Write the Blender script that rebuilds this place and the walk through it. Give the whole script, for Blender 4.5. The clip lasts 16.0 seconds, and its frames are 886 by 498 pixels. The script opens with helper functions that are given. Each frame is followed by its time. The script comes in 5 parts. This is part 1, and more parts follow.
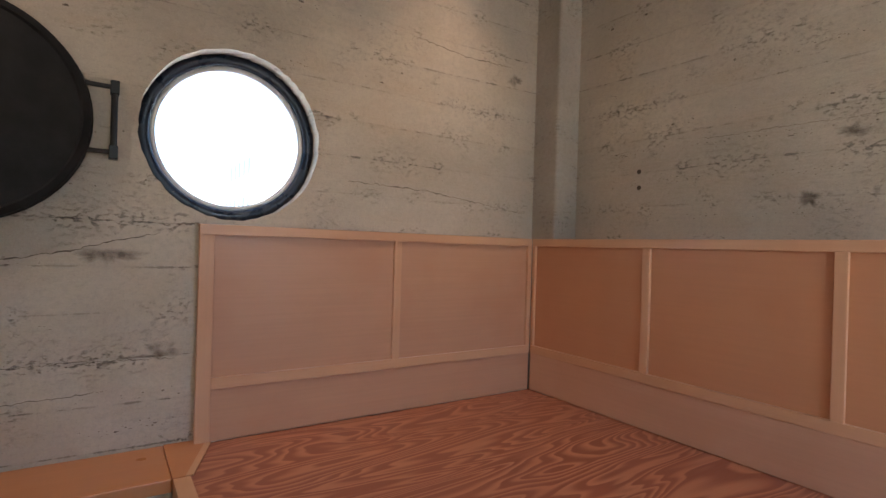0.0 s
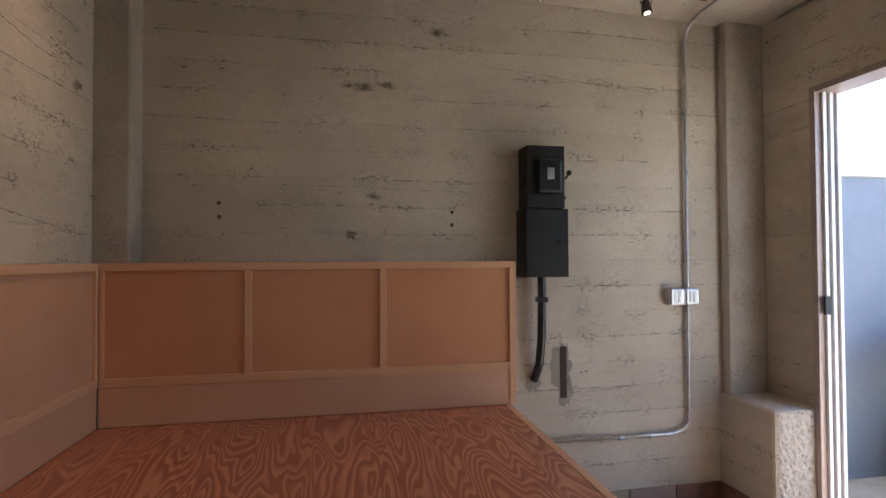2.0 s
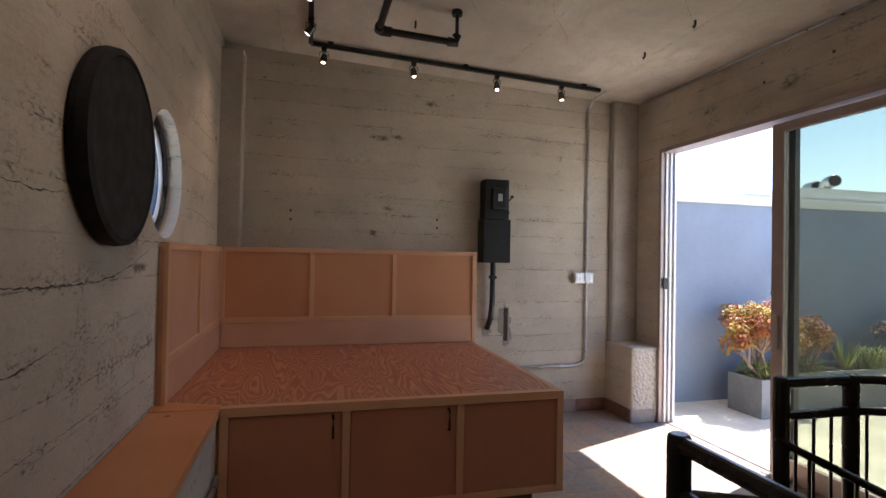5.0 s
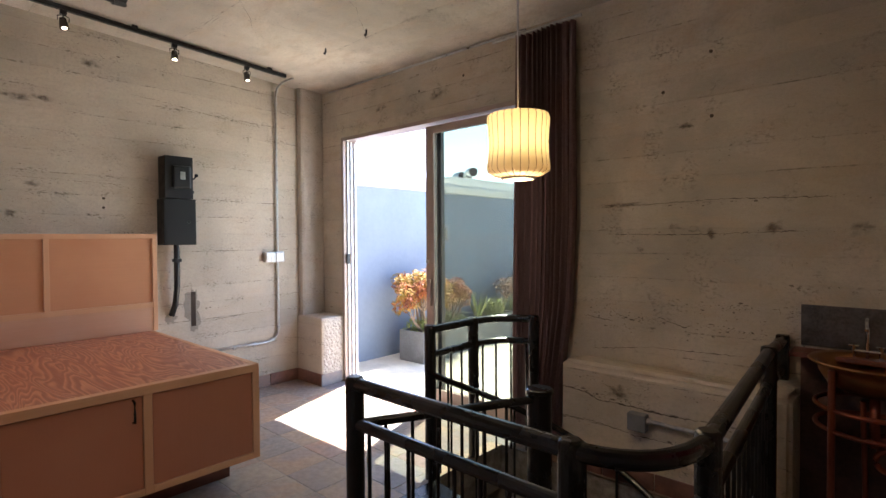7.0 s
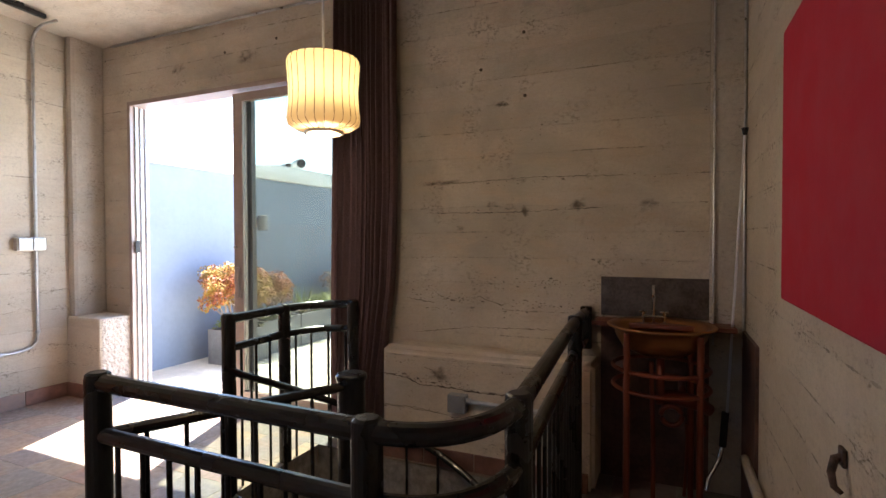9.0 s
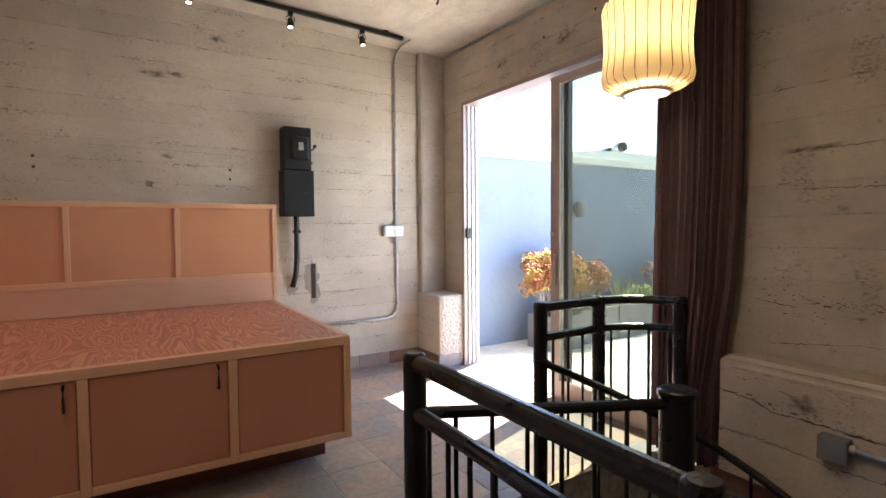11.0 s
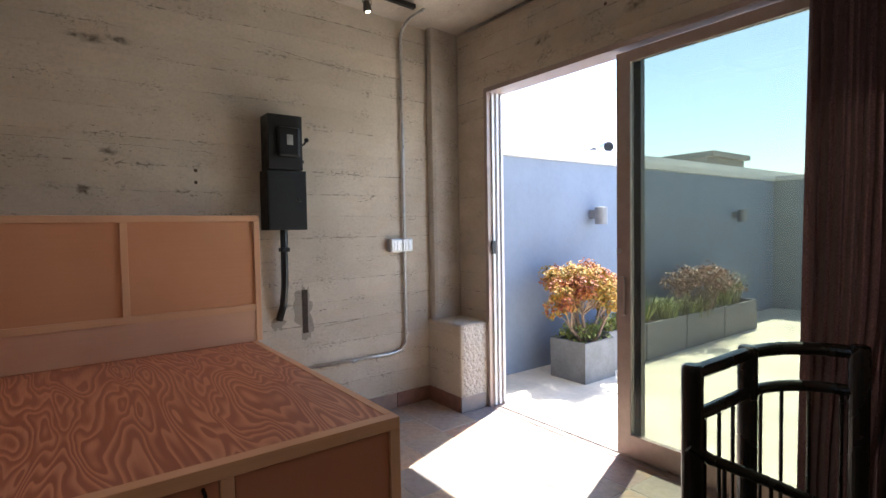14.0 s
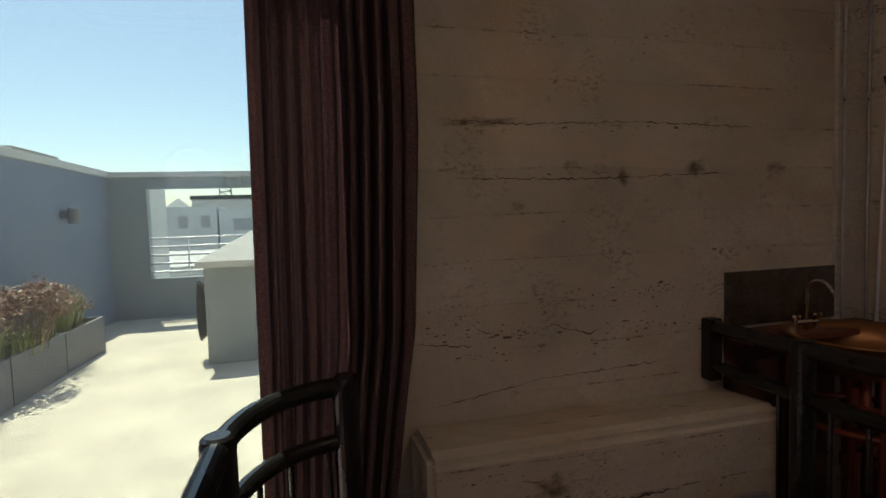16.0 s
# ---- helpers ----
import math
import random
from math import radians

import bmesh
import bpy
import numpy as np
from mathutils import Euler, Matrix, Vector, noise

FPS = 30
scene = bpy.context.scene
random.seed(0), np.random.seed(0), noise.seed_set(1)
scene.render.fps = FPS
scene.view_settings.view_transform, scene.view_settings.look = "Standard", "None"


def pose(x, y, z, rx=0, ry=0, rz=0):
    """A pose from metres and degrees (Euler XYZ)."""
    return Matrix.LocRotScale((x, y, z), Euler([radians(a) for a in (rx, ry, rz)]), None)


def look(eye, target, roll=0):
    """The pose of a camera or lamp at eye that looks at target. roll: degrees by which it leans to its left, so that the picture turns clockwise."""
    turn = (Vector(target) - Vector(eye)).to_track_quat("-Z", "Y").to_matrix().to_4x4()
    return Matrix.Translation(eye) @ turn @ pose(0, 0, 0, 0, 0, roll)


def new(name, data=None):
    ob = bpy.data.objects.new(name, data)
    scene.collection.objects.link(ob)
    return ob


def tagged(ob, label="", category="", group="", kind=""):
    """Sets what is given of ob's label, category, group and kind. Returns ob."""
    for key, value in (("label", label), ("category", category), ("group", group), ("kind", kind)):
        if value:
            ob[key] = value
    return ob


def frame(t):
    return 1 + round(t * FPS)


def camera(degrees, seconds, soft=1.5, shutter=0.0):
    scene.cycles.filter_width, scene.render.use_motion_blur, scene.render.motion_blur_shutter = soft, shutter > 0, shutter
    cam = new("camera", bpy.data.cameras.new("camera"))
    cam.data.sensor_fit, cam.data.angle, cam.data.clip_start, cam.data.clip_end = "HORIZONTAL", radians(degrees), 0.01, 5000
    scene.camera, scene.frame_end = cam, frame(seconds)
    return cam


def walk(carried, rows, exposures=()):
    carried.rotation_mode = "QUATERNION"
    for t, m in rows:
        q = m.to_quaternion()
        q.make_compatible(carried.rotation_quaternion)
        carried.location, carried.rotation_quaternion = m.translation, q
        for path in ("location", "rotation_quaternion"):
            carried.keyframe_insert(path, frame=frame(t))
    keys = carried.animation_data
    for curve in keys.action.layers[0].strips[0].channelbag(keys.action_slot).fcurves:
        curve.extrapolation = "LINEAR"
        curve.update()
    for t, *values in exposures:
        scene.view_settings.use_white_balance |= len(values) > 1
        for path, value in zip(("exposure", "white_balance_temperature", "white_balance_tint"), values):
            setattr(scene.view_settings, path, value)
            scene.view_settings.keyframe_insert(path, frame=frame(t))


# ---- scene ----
cam = camera(81.5, 16.0)
PATH = [
    (0, (0.872, 1.105, 1.432), (1.969, 2.778, 1.428), 1.7),
    (0.5, (0.744, 1.373, 1.45), (2.443, 2.427, 1.463), 0.1),
    (0.8, (0.648, 1.458, 1.460), (2.526, 2.155, 1.468), 0.0),
    (1, (0.573, 1.511, 1.467), (2.516, 1.983, 1.484), -0.2),
    (1.5, (0.336, 1.744, 1.487), (2.334, 1.647, 1.511), -0.4),
    (2, (0.031, 1.92, 1.502), (1.997, 1.554, 1.543), -0.3),
    (2.5, (-0.3, 2.076, 1.509), (1.598, 1.447, 1.528), -0.2),
    (3, (-0.62, 2.167, 1.483), (1.23, 1.408, 1.506), -0.4),
    (3.2, (-0.739, 2.23, 1.472), (1.115, 1.48, 1.505), -0.3),
    (5.3, (-1.634, 2.451, 1.446), (0.303, 1.955, 1.473), 1.1),
    (5.5, (-1.689, 2.466, 1.46), (0.231, 1.904, 1.46), 0.5),
    (6, (-1.715, 2.512, 1.455), (0.09, 1.651, 1.421), -0.2),
    (6.5, (-1.736, 2.544, 1.459), (-0.117, 1.371, 1.418), -0.7),
    (7, (-1.753, 2.558, 1.448), (-0.418, 1.07, 1.403), -0.4),
    (7.5, (-1.748, 2.549, 1.421), (-0.672, 0.864, 1.388), -0.1),
    (8, (-1.753, 2.467, 1.393), (-0.901, 0.658, 1.354), -0.1),
    (8.2, (-1.74, 2.443, 1.371), (-0.96, 0.601, 1.331), -0.2),
    (10.3, (-1.633, 2.06, 1.27), (-0.425, 0.468, 1.191), -0.3),
    (10.5, (-1.606, 2.061, 1.279), (-0.24, 0.602, 1.199), -0.3),
    (11, (-1.542, 2.061, 1.294), (0.159, 1.013, 1.211), -0.5),
    (11.5, (-1.53, 2.108, 1.311), (0.332, 1.382, 1.225), -0.6),
    (12, (-1.524, 2.121, 1.328), (0.414, 1.64, 1.232), -0.6),
    (12.5, (-1.469, 2.124, 1.347), (0.494, 1.761, 1.235), -0.5),
    (13, (-1.228, 2.142, 1.373), (0.719, 1.696, 1.264), -0.1),
    (13.5, (-0.895, 2.114, 1.363), (0.975, 1.41, 1.276), -0.2),
    (14, (-0.516, 2.014, 1.396), (1.086, 0.819, 1.314), -1.0),
    (14.5, (-0.151, 1.889, 1.392), (0.88, 0.177, 1.309), -2.3),
    (15, (0.062, 1.625, 1.37), (0.406, -0.343, 1.281), -3.2),
    (15.5, (0.142, 1.295, 1.384), (-0.096, -0.687, 1.268), -2.1),
    (16, (0.153, 0.979, 1.335), (-0.331, -0.957, 1.213), -1.9),
]
EXPOSURES = [(0.0, 0.33, 11.5), (0.5, -0.04, 12.0), (1.0, -0.12, 12.5), (1.5, -0.12, 12.0), (3.0, -0.52, 12.0), (5.5, -0.18, 14.0), (6.5, 0.32, 12.0), (7.0, 0.5, 12.0), (7.5, 0.74, 13.0), (8.0, 0.70, 13.0), (10.5, 0.93, 12.0), (11.5, 0.5, 11.0), (12.5, 0.35, 11.0), (13.0, 0.26, 11.0), (13.5, 0.06, 11.0), (14.5, -0.32, 12.0), (15.2, -0.58, 14.0), (16.0, -0.4, 17.0)]
EXPO = 2.35
KELVIN = 5900.0
walk_rows = [(t, look(eye, target, roll)) for t, eye, target, roll in PATH]
walk(cam, walk_rows, [(t, EXPO + e, KELVIN, tint) for t, e, tint in EXPOSURES])

# ---- light ----
world = bpy.data.worlds.new("world")
scene.world = world
world.use_nodes = True
wn = world.node_tree.nodes
sky = wn.new("ShaderNodeTexSky")
sky.sky_type, sky.sun_disc = "NISHITA", False
SUN = Vector((0.43, -1.2, 2.405)).normalized()
sky.sun_elevation, sky.sun_rotation = math.asin(SUN.z), math.atan2(SUN.x, SUN.y)
sky.altitude = 20
world.node_tree.links.new(sky.outputs[0], wn["Background"].inputs[0])
wn["Background"].inputs[1].default_value = 0.15
sun = new("sun", bpy.data.lights.new("sun", "SUN"))
sun.data.energy, sun.data.angle, sun.data.color = 5.0, radians(0.53), (1.0, 0.94, 0.82)
sun.matrix_world = look(SUN * 30, (0, 0, 0))


# ---- node helpers ----
class Nodes:
    """A material under construction."""
    def __init__(self, name, rough=0.6, metal=0.0):
        self.m = bpy.data.materials.new(name)
        self.m.use_nodes = True
        self.t = self.m.node_tree
        self.b = self.t.nodes["Principled BSDF"]
        self.b.inputs["Roughness"].default_value = rough
        self.b.inputs["Metallic"].default_value = metal

    def n(self, kind, **kw):
        node = self.t.nodes.new("ShaderNode" + kind)
        for k, v in kw.items():
            if k == "operation": node.operation = v
            elif k == "data_type": node.data_type = v
            elif k == "blend_type": node.blend_type = v
            elif k == "feature": node.feature = v
            elif k == "dims": node.noise_dimensions = v
        return node

    def put(self, sock, v):
        if hasattr(v, "is_linked"):
            self.t.links.new(v, sock)
        elif v is not None:
            sock.default_value = v

    def math(self, op, a, b=None, c=None):
        node = self.n("Math", operation=op)
        for i, v in enumerate((a, b, c)):
            self.put(node.inputs[i], v)
        return node.outputs[0]

    def ramp(self, v, lo, hi, a=0.0, b=1.0):
        node = self.n("MapRange")
        node.interpolation_type = "SMOOTHSTEP"
        for i, x in enumerate((v, lo, hi, a, b)):
            self.put(node.inputs[i], x)
        return node.outputs[0]

    def pos(self):
        s = self.n("SeparateXYZ")
        self.t.links.new(self.n("NewGeometry").outputs["Position"], s.inputs[0])
        return s.outputs

    def vec(self, x, y, z=0.0):
        c = self.n("CombineXYZ")
        for i, v in enumerate((x, y, z)):
            self.put(c.inputs[i], v)
        return c.outputs[0]

    def noise(self, v, scale, detail=4.0, rough=0.55, dist=0.0):
        node = self.n("TexNoise")
        self.put(node.inputs["Vector"], v)
        node.inputs["Scale"].default_value = scale
        node.inputs["Detail"].default_value = detail
        node.inputs["Roughness"].default_value = rough
        node.inputs["Distortion"].default_value = dist
        return node.outputs[0]

    def mix(self, f, a, b, mode="MIX"):
        node = self.n("Mix", data_type="RGBA", blend_type=mode)
        self.put(node.inputs[0], f)
        for i, v in ((6, a), (7, b)):
            self.put(node.inputs[i], (*v, 1) if isinstance(v, tuple) else v)
        return node.outputs[2]

    def color(self, v):
        self.put(self.b.inputs["Base Color"], (*v, 1) if isinstance(v, tuple) else v)
        return self

    def rough(self, v):
        self.put(self.b.inputs["Roughness"], v)
        return self

    def bump(self, h, strength=0.4, dist=0.01):
        node = self.n("Bump")
        node.inputs["Strength"].default_value, node.inputs["Distance"].default_value = strength, dist
        self.put(node.inputs["Height"], h)
        self.t.links.new(node.outputs[0], self.b.inputs["Normal"])
        return self


def plain(name, col, rough=0.5, metal=0.0, vary=0.08, scale=14.0, bump=0.08):
    """Paint, metal or plastic with slight mottling and wear."""
    k = Nodes(name, rough, metal)
    g = k.n("NewGeometry").outputs["Position"]
    a, b = k.noise(g, scale, 5), k.noise(g, scale * 9, 3)
    lo = tuple(c * (1 - vary * 2) for c in col)
    hi = tuple(min(1, c * (1 + vary * 2)) for c in col)
    k.color(k.mix(k.ramp(k.math("ADD", k.math("MULTIPLY", a, 0.7), k.math("MULTIPLY", b, 0.3)), 0.3, 0.7), lo, hi))
    k.rough(k.ramp(a, 0.3, 0.7, max(0.03, rough - 0.08), min(1, rough + 0.08)))
    k.bump(b, bump, 0.004)
    return k.m


def concrete(name, base, boards=True, flat=False, pitch=0.152, blot=1.0, lines=(0.43, 0.58), pits=0.49, spread=0.25, lean=0.0):
    """Board-marked concrete: ragged board joints with pitting along them, wood grain, blow holes, stains."""
    k = Nodes(name, 0.86)
    x, y, z = k.pos()
    u, v = k.math("ADD", x, y), k.math("ADD", z, k.math("MULTIPLY", y, lean))
    if flat:
        u, v = x, y
    p = k.vec(u, v, 0.0)
    big = k.noise(p, 0.8, 5, 0.6, 0.4)
    mid = k.noise(k.vec(k.math("MULTIPLY", u, 1.2), k.math("MULTIPLY", v, 3.0)), 2.6, 6, 0.62)
    cloud = k.noise(p, 6.5, 5, 0.6)
    fine = k.noise(p, 48.0, 5, 0.7)
    grain = k.noise(k.vec(k.math("MULTIPLY", u, 2.5), k.math("MULTIPLY", v, 90.0)), 1.6, 4, 0.6)
    warp = k.noise(k.vec(k.math("MULTIPLY", u, 0.8), k.math("MULTIPLY", v, 0.7)), 1.0, 2)
    jag = k.noise(p, 30.0, 4, 0.75)
    vv = k.math("DIVIDE", k.math("ADD", v, k.math("ADD", k.math("MULTIPLY", warp, 0.05), k.math("MULTIPLY", jag, 0.006))), pitch)
    idx = k.math("FLOOR", vv)
    fr = k.math("SUBTRACT", vv, idx)
    edge = k.math("FLOOR", k.math("ADD", vv, 0.5))
    d = k.math("MULTIPLY", k.math("MINIMUM", fr, k.math("SUBTRACT", 1.0, fr)), pitch)
    wnz = k.n("TexWhiteNoise")
    wnz.noise_dimensions = "1D"
    k.put(wnz.inputs["W"], idx)
    tone = wnz.outputs[0]
    long_ = k.noise(k.vec(k.math("MULTIPLY", u, 1.1), k.math("MULTIPLY", edge, 5.3)), 1.0, 3, 0.6)
    short = k.noise(k.vec(k.math("MULTIPLY", u, 14.0), k.math("MULTIPLY", edge, 5.3)), 1.0, 4, 0.7)
    show = k.math("MULTIPLY", k.ramp(long_, *lines), k.ramp(short, 0.44, 0.56))
    line = k.math("MULTIPLY", k.math("LESS_THAN", d, k.ramp(short, 0.42, 0.72, 0.0005, 0.0048)), show)
    soft = k.math("MULTIPLY", k.ramp(d, 0.0, 0.012, 1.0, 0.0), k.ramp(long_, 0.36, 0.56))
    near = k.ramp(d, 0.0, 0.045, 1.0, spread) if boards else 0.6
    rot = k.math("MULTIPLY", k.ramp(k.noise(k.vec(u, k.math("MULTIPLY", v, 1.8)), 40.0, 5, 0.72), 0.535, 0.59), k.math("MULTIPLY", k.ramp(k.noise(p, 4.2, 4, 0.65), pits, pits + 0.11), near))
    vor = k.n("TexVoronoi")
    k.put(vor.inputs["Vector"], p)
    vor.inputs["Scale"].default_value = 13.0
    hole = k.math("LESS_THAN", vor.outputs["Distance"], k.ramp(cloud, 0.42, 0.72, 0.0, 0.09))
    lo, hi = tuple(c * (1 - 0.24 * blot) for c in base), tuple(min(1, c * (1 + 0.12 * blot)) for c in base)
    c = k.mix(k.ramp(big, 0.32, 0.68), lo, hi)
    c = k.mix(k.math("MULTIPLY", k.ramp(mid, 0.45, 0.72), 0.45 * blot), c, (base[0] * 0.86, base[1] * 0.76, base[2] * 0.66))
    c = k.mix(k.math("MULTIPLY", k.ramp(cloud, 0.55, 0.78), 0.4 * blot), c, tuple(q * 0.66 for q in base))
    c = k.mix(k.math("MULTIPLY", k.ramp(fine, 0.4, 0.75), 0.42), c, tuple(q * 0.6 for q in base))
    speck = k.noise(p, 170.0, 3, 0.7)
    c = k.mix(k.math("MULTIPLY", k.ramp(speck, 0.56, 0.68), 0.35), c, tuple(q * 0.5 for q in base))
    c = k.mix(k.math("MULTIPLY", k.ramp(speck, 0.44, 0.34), 0.22), c, tuple(min(1, q * 1.35) for q in base))
    if boards:
        c = k.mix(0.16, c, k.mix(tone, tuple(q * 0.72 for q in base), tuple(min(1, q * 1.2) for q in base)))
        c = k.mix(k.math("MULTIPLY", k.ramp(grain, 0.5, 0.75), 0.08), c, tuple(q * 0.6 for q in base))
        c = k.mix(k.math("MULTIPLY", soft, 0.08), c, tuple(q * 0.5 for q in base))
    c = k.mix(k.math("MULTIPLY", rot, 0.82), c, tuple(q * 0.3 for q in base))
    c = k.mix(k.math("MULTIPLY", hole, 0.7), c, tuple(q * 0.25 for q in base))
    if boards:
        c = k.mix(k.math("MULTIPLY", line, 0.7), c, tuple(q * 0.27 for q in base))
    k.color(c)
    h = k.math("ADD", k.math("MULTIPLY", fine, 0.3), k.math("ADD", k.math("MULTIPLY", mid, 0.5), k.math("MULTIPLY", cloud, 0.35)))
    if boards:
        h = k.math("ADD", h, k.math("ADD", k.math("MULTIPLY", grain, 0.12), k.math("MULTIPLY", tone, 0.14)))
        h = k.math("SUBTRACT", h, k.math("MULTIPLY", line, 1.3))
    h = k.math("SUBTRACT", h, k.math("ADD", k.math("MULTIPLY", rot, 0.9), k.math("MULTIPLY", hole, 1.0)))
    k.bump(h, 0.8, 0.009)
    return k.m


def rubble(name):
    """Broken concrete with its aggregate laid bare."""
    k = Nodes(name, 0.9)
    g = k.n("NewGeometry").outputs["Position"]
    vor = k.n("TexVoronoi")
    k.put(vor.inputs["Vector"], g)
    vor.inputs["Scale"].default_value = 48.0
    n = k.noise(g, 30.0, 5, 0.7)
    sp = k.n("SeparateXYZ")
    k.put(sp.inputs[0], vor.outputs["Color"])
    stone = k.math("MULTIPLY", k.math("LESS_THAN", vor.outputs["Distance"], 0.42), k.math("GREATER_THAN", sp.outputs[0], 0.55))
    c = k.mix(k.ramp(n, 0.3, 0.7), (0.42, 0.37, 0.31), (0.56, 0.51, 0.45))
    c = k.mix(k.math("MULTIPLY", stone, 0.6), c, k.mix(sp.outputs[1], (0.22, 0.17, 0.14), (0.55, 0.46, 0.4)))
    k.color(c).bump(k.math("ADD", n, k.math("MULTIPLY", vor.outputs["Distance"], -0.8)), 0.9, 0.012)
    return k.m


def plywood(name):
    """Rotary-cut fir: dark winter-grain contours that run along x."""
    k = Nodes(name, 0.33)
    x, y, z = k.pos()
    p = k.vec(k.math("MULTIPLY", x, 0.85), k.math("MULTIPLY", y, 4.6))
    n = k.noise(p, 1.2, 2.0, 0.4, 0.5)
    s = k.math("FRACT", k.math("MULTIPLY", n, 20.0))
    ring = k.math("MULTIPLY", k.ramp(s, 0.05, 0.62), k.ramp(s, 0.86, 1.0, 1.0, 0.0))
    fib = k.noise(k.vec(k.math("MULTIPLY", x, 7.0), k.math("MULTIPLY", y, 160.0)), 1.0, 4, 0.6)
    big = k.noise(k.vec(x, y), 2.0, 3)
    c = k.mix(ring, (0.55, 0.24, 0.135), (0.26, 0.062, 0.034))
    c = k.mix(k.math("MULTIPLY", fib, 0.35), c, (0.56, 0.27, 0.15))
    c = k.mix(k.math("MULTIPLY", k.ramp(big, 0.4, 0.7), 0.25), c, (0.36, 0.12, 0.06))
    k.color(c).rough(k.ramp(fib, 0.3, 0.7, 0.28, 0.42)).bump(k.math("ADD", ring, fib), 0.1, 0.002)
    return k.m


def wood(name, base, axis="z", rough=0.38, wild=0.8, grain=0.6):
    """Fine straight-grained varnished timber; axis: the way the grain runs."""
    k = Nodes(name, rough)
    x, y, z = k.pos()
    along, across = (z, k.math("ADD", x, y)) if axis == "z" else ((y, k.math("ADD", x, z)) if axis == "y" else (x, k.math("ADD", y, z)))
    p = k.vec(along, k.math("MULTIPLY", across, 55.0))
    g = k.noise(p, 1.6, 5, 0.65, 0.4)
    g2 = k.noise(k.vec(along, k.math("MULTIPLY", across, 9.0)), 1.0, 4, 0.5, wild)
    big = k.noise(k.vec(x, y, z), 1.7, 4)
    c = k.mix(k.ramp(g, 0.3, 0.7), tuple(q * (1 - 0.06 * grain) for q in base), tuple(min(1, q * (1 + 0.05 * grain)) for q in base))
    c = k.mix(k.math("MULTIPLY", k.ramp(g2, 0.4, 0.7), 0.2 * grain), c, (base[0] * 0.85, base[1] * 0.72, base[2] * 0.6))
    c = k.mix(k.math("MULTIPLY", k.ramp(big, 0.4, 0.68), 0.5), c, (base[0] * 0.9, base[1] * 0.76, base[2] * 0.66))
    big2 = k.noise(k.vec(y, z, x), 1.1, 3)
    c = k.mix(k.math("MULTIPLY", k.ramp(big2, 0.45, 0.7), 0.3), c, (min(1, base[0] * 1.12), base[1] * 1.12, base[2] * 1.1))
    k.color(c).rough(k.ramp(big, 0.3, 0.7, rough - 0.06, rough + 0.1)).bump(g, 0.025 * grain, 0.001)
    return k.m


def slate(name):
    """Cleft slate, every tile of its own tone."""
    k = Nodes(name, 0.42)
    oi = k.n("ObjectInfo").outputs["Random"]
    g = k.n("NewGeometry").outputs["Position"]
    off = k.n("VectorMath")
    off.operation = "ADD"
    k.put(off.inputs[0], g)
    k.put(off.inputs[1], k.vec(k.math("MULTIPLY", oi, 31.0), k.math("MULTIPLY", oi, 17.0)))
    p = off.outputs[0]
    a, b, c3 = k.noise(p, 4.5, 5, 0.6, 0.5), k.noise(p, 26.0, 5, 0.65), k.noise(p, 2.1, 3, 0.5, 0.8)
    r = k.n("ValToRGB")
    k.put(r.inputs[0], oi)
    e = r.color_ramp.elements
    e[0].color, e[1].color = (0.25, 0.19, 0.175, 1), (0.34, 0.25, 0.18, 1)
    for q, col in ((0.15, (0.4, 0.29, 0.18)), (0.3, (0.17, 0.165, 0.18)), (0.45, (0.46, 0.25, 0.14)), (0.6, (0.24, 0.25, 0.18)), (0.75, (0.27, 0.16, 0.14)), (0.88, (0.4, 0.32, 0.21))):
        x_ = e.new(q)
        x_.color = (*col, 1)
    c = k.mix(k.ramp(a, 0.45, 0.8), r.outputs[0], (0.31, 0.25, 0.2))
    d_ = k.noise(p, 1.1, 4, 0.6, 1.2)
    c = k.mix(k.math("MULTIPLY", k.ramp(d_, 0.42, 0.6), 0.4), c, (0.17, 0.165, 0.19))
    c = k.mix(k.math("MULTIPLY", k.ramp(c3, 0.5, 0.68), 0.6), c, (0.42, 0.26, 0.15))
    c = k.mix(k.math("MULTIPLY", k.ramp(b, 0.3, 0.7), 0.3), c, (0.15, 0.14, 0.145))
    k.color(c).rough(k.ramp(b, 0.3, 0.7, 0.3, 0.6)).bump(k.math("ADD", a, k.math("MULTIPLY", b, 0.35)), 0.5, 0.006)
    return k.m


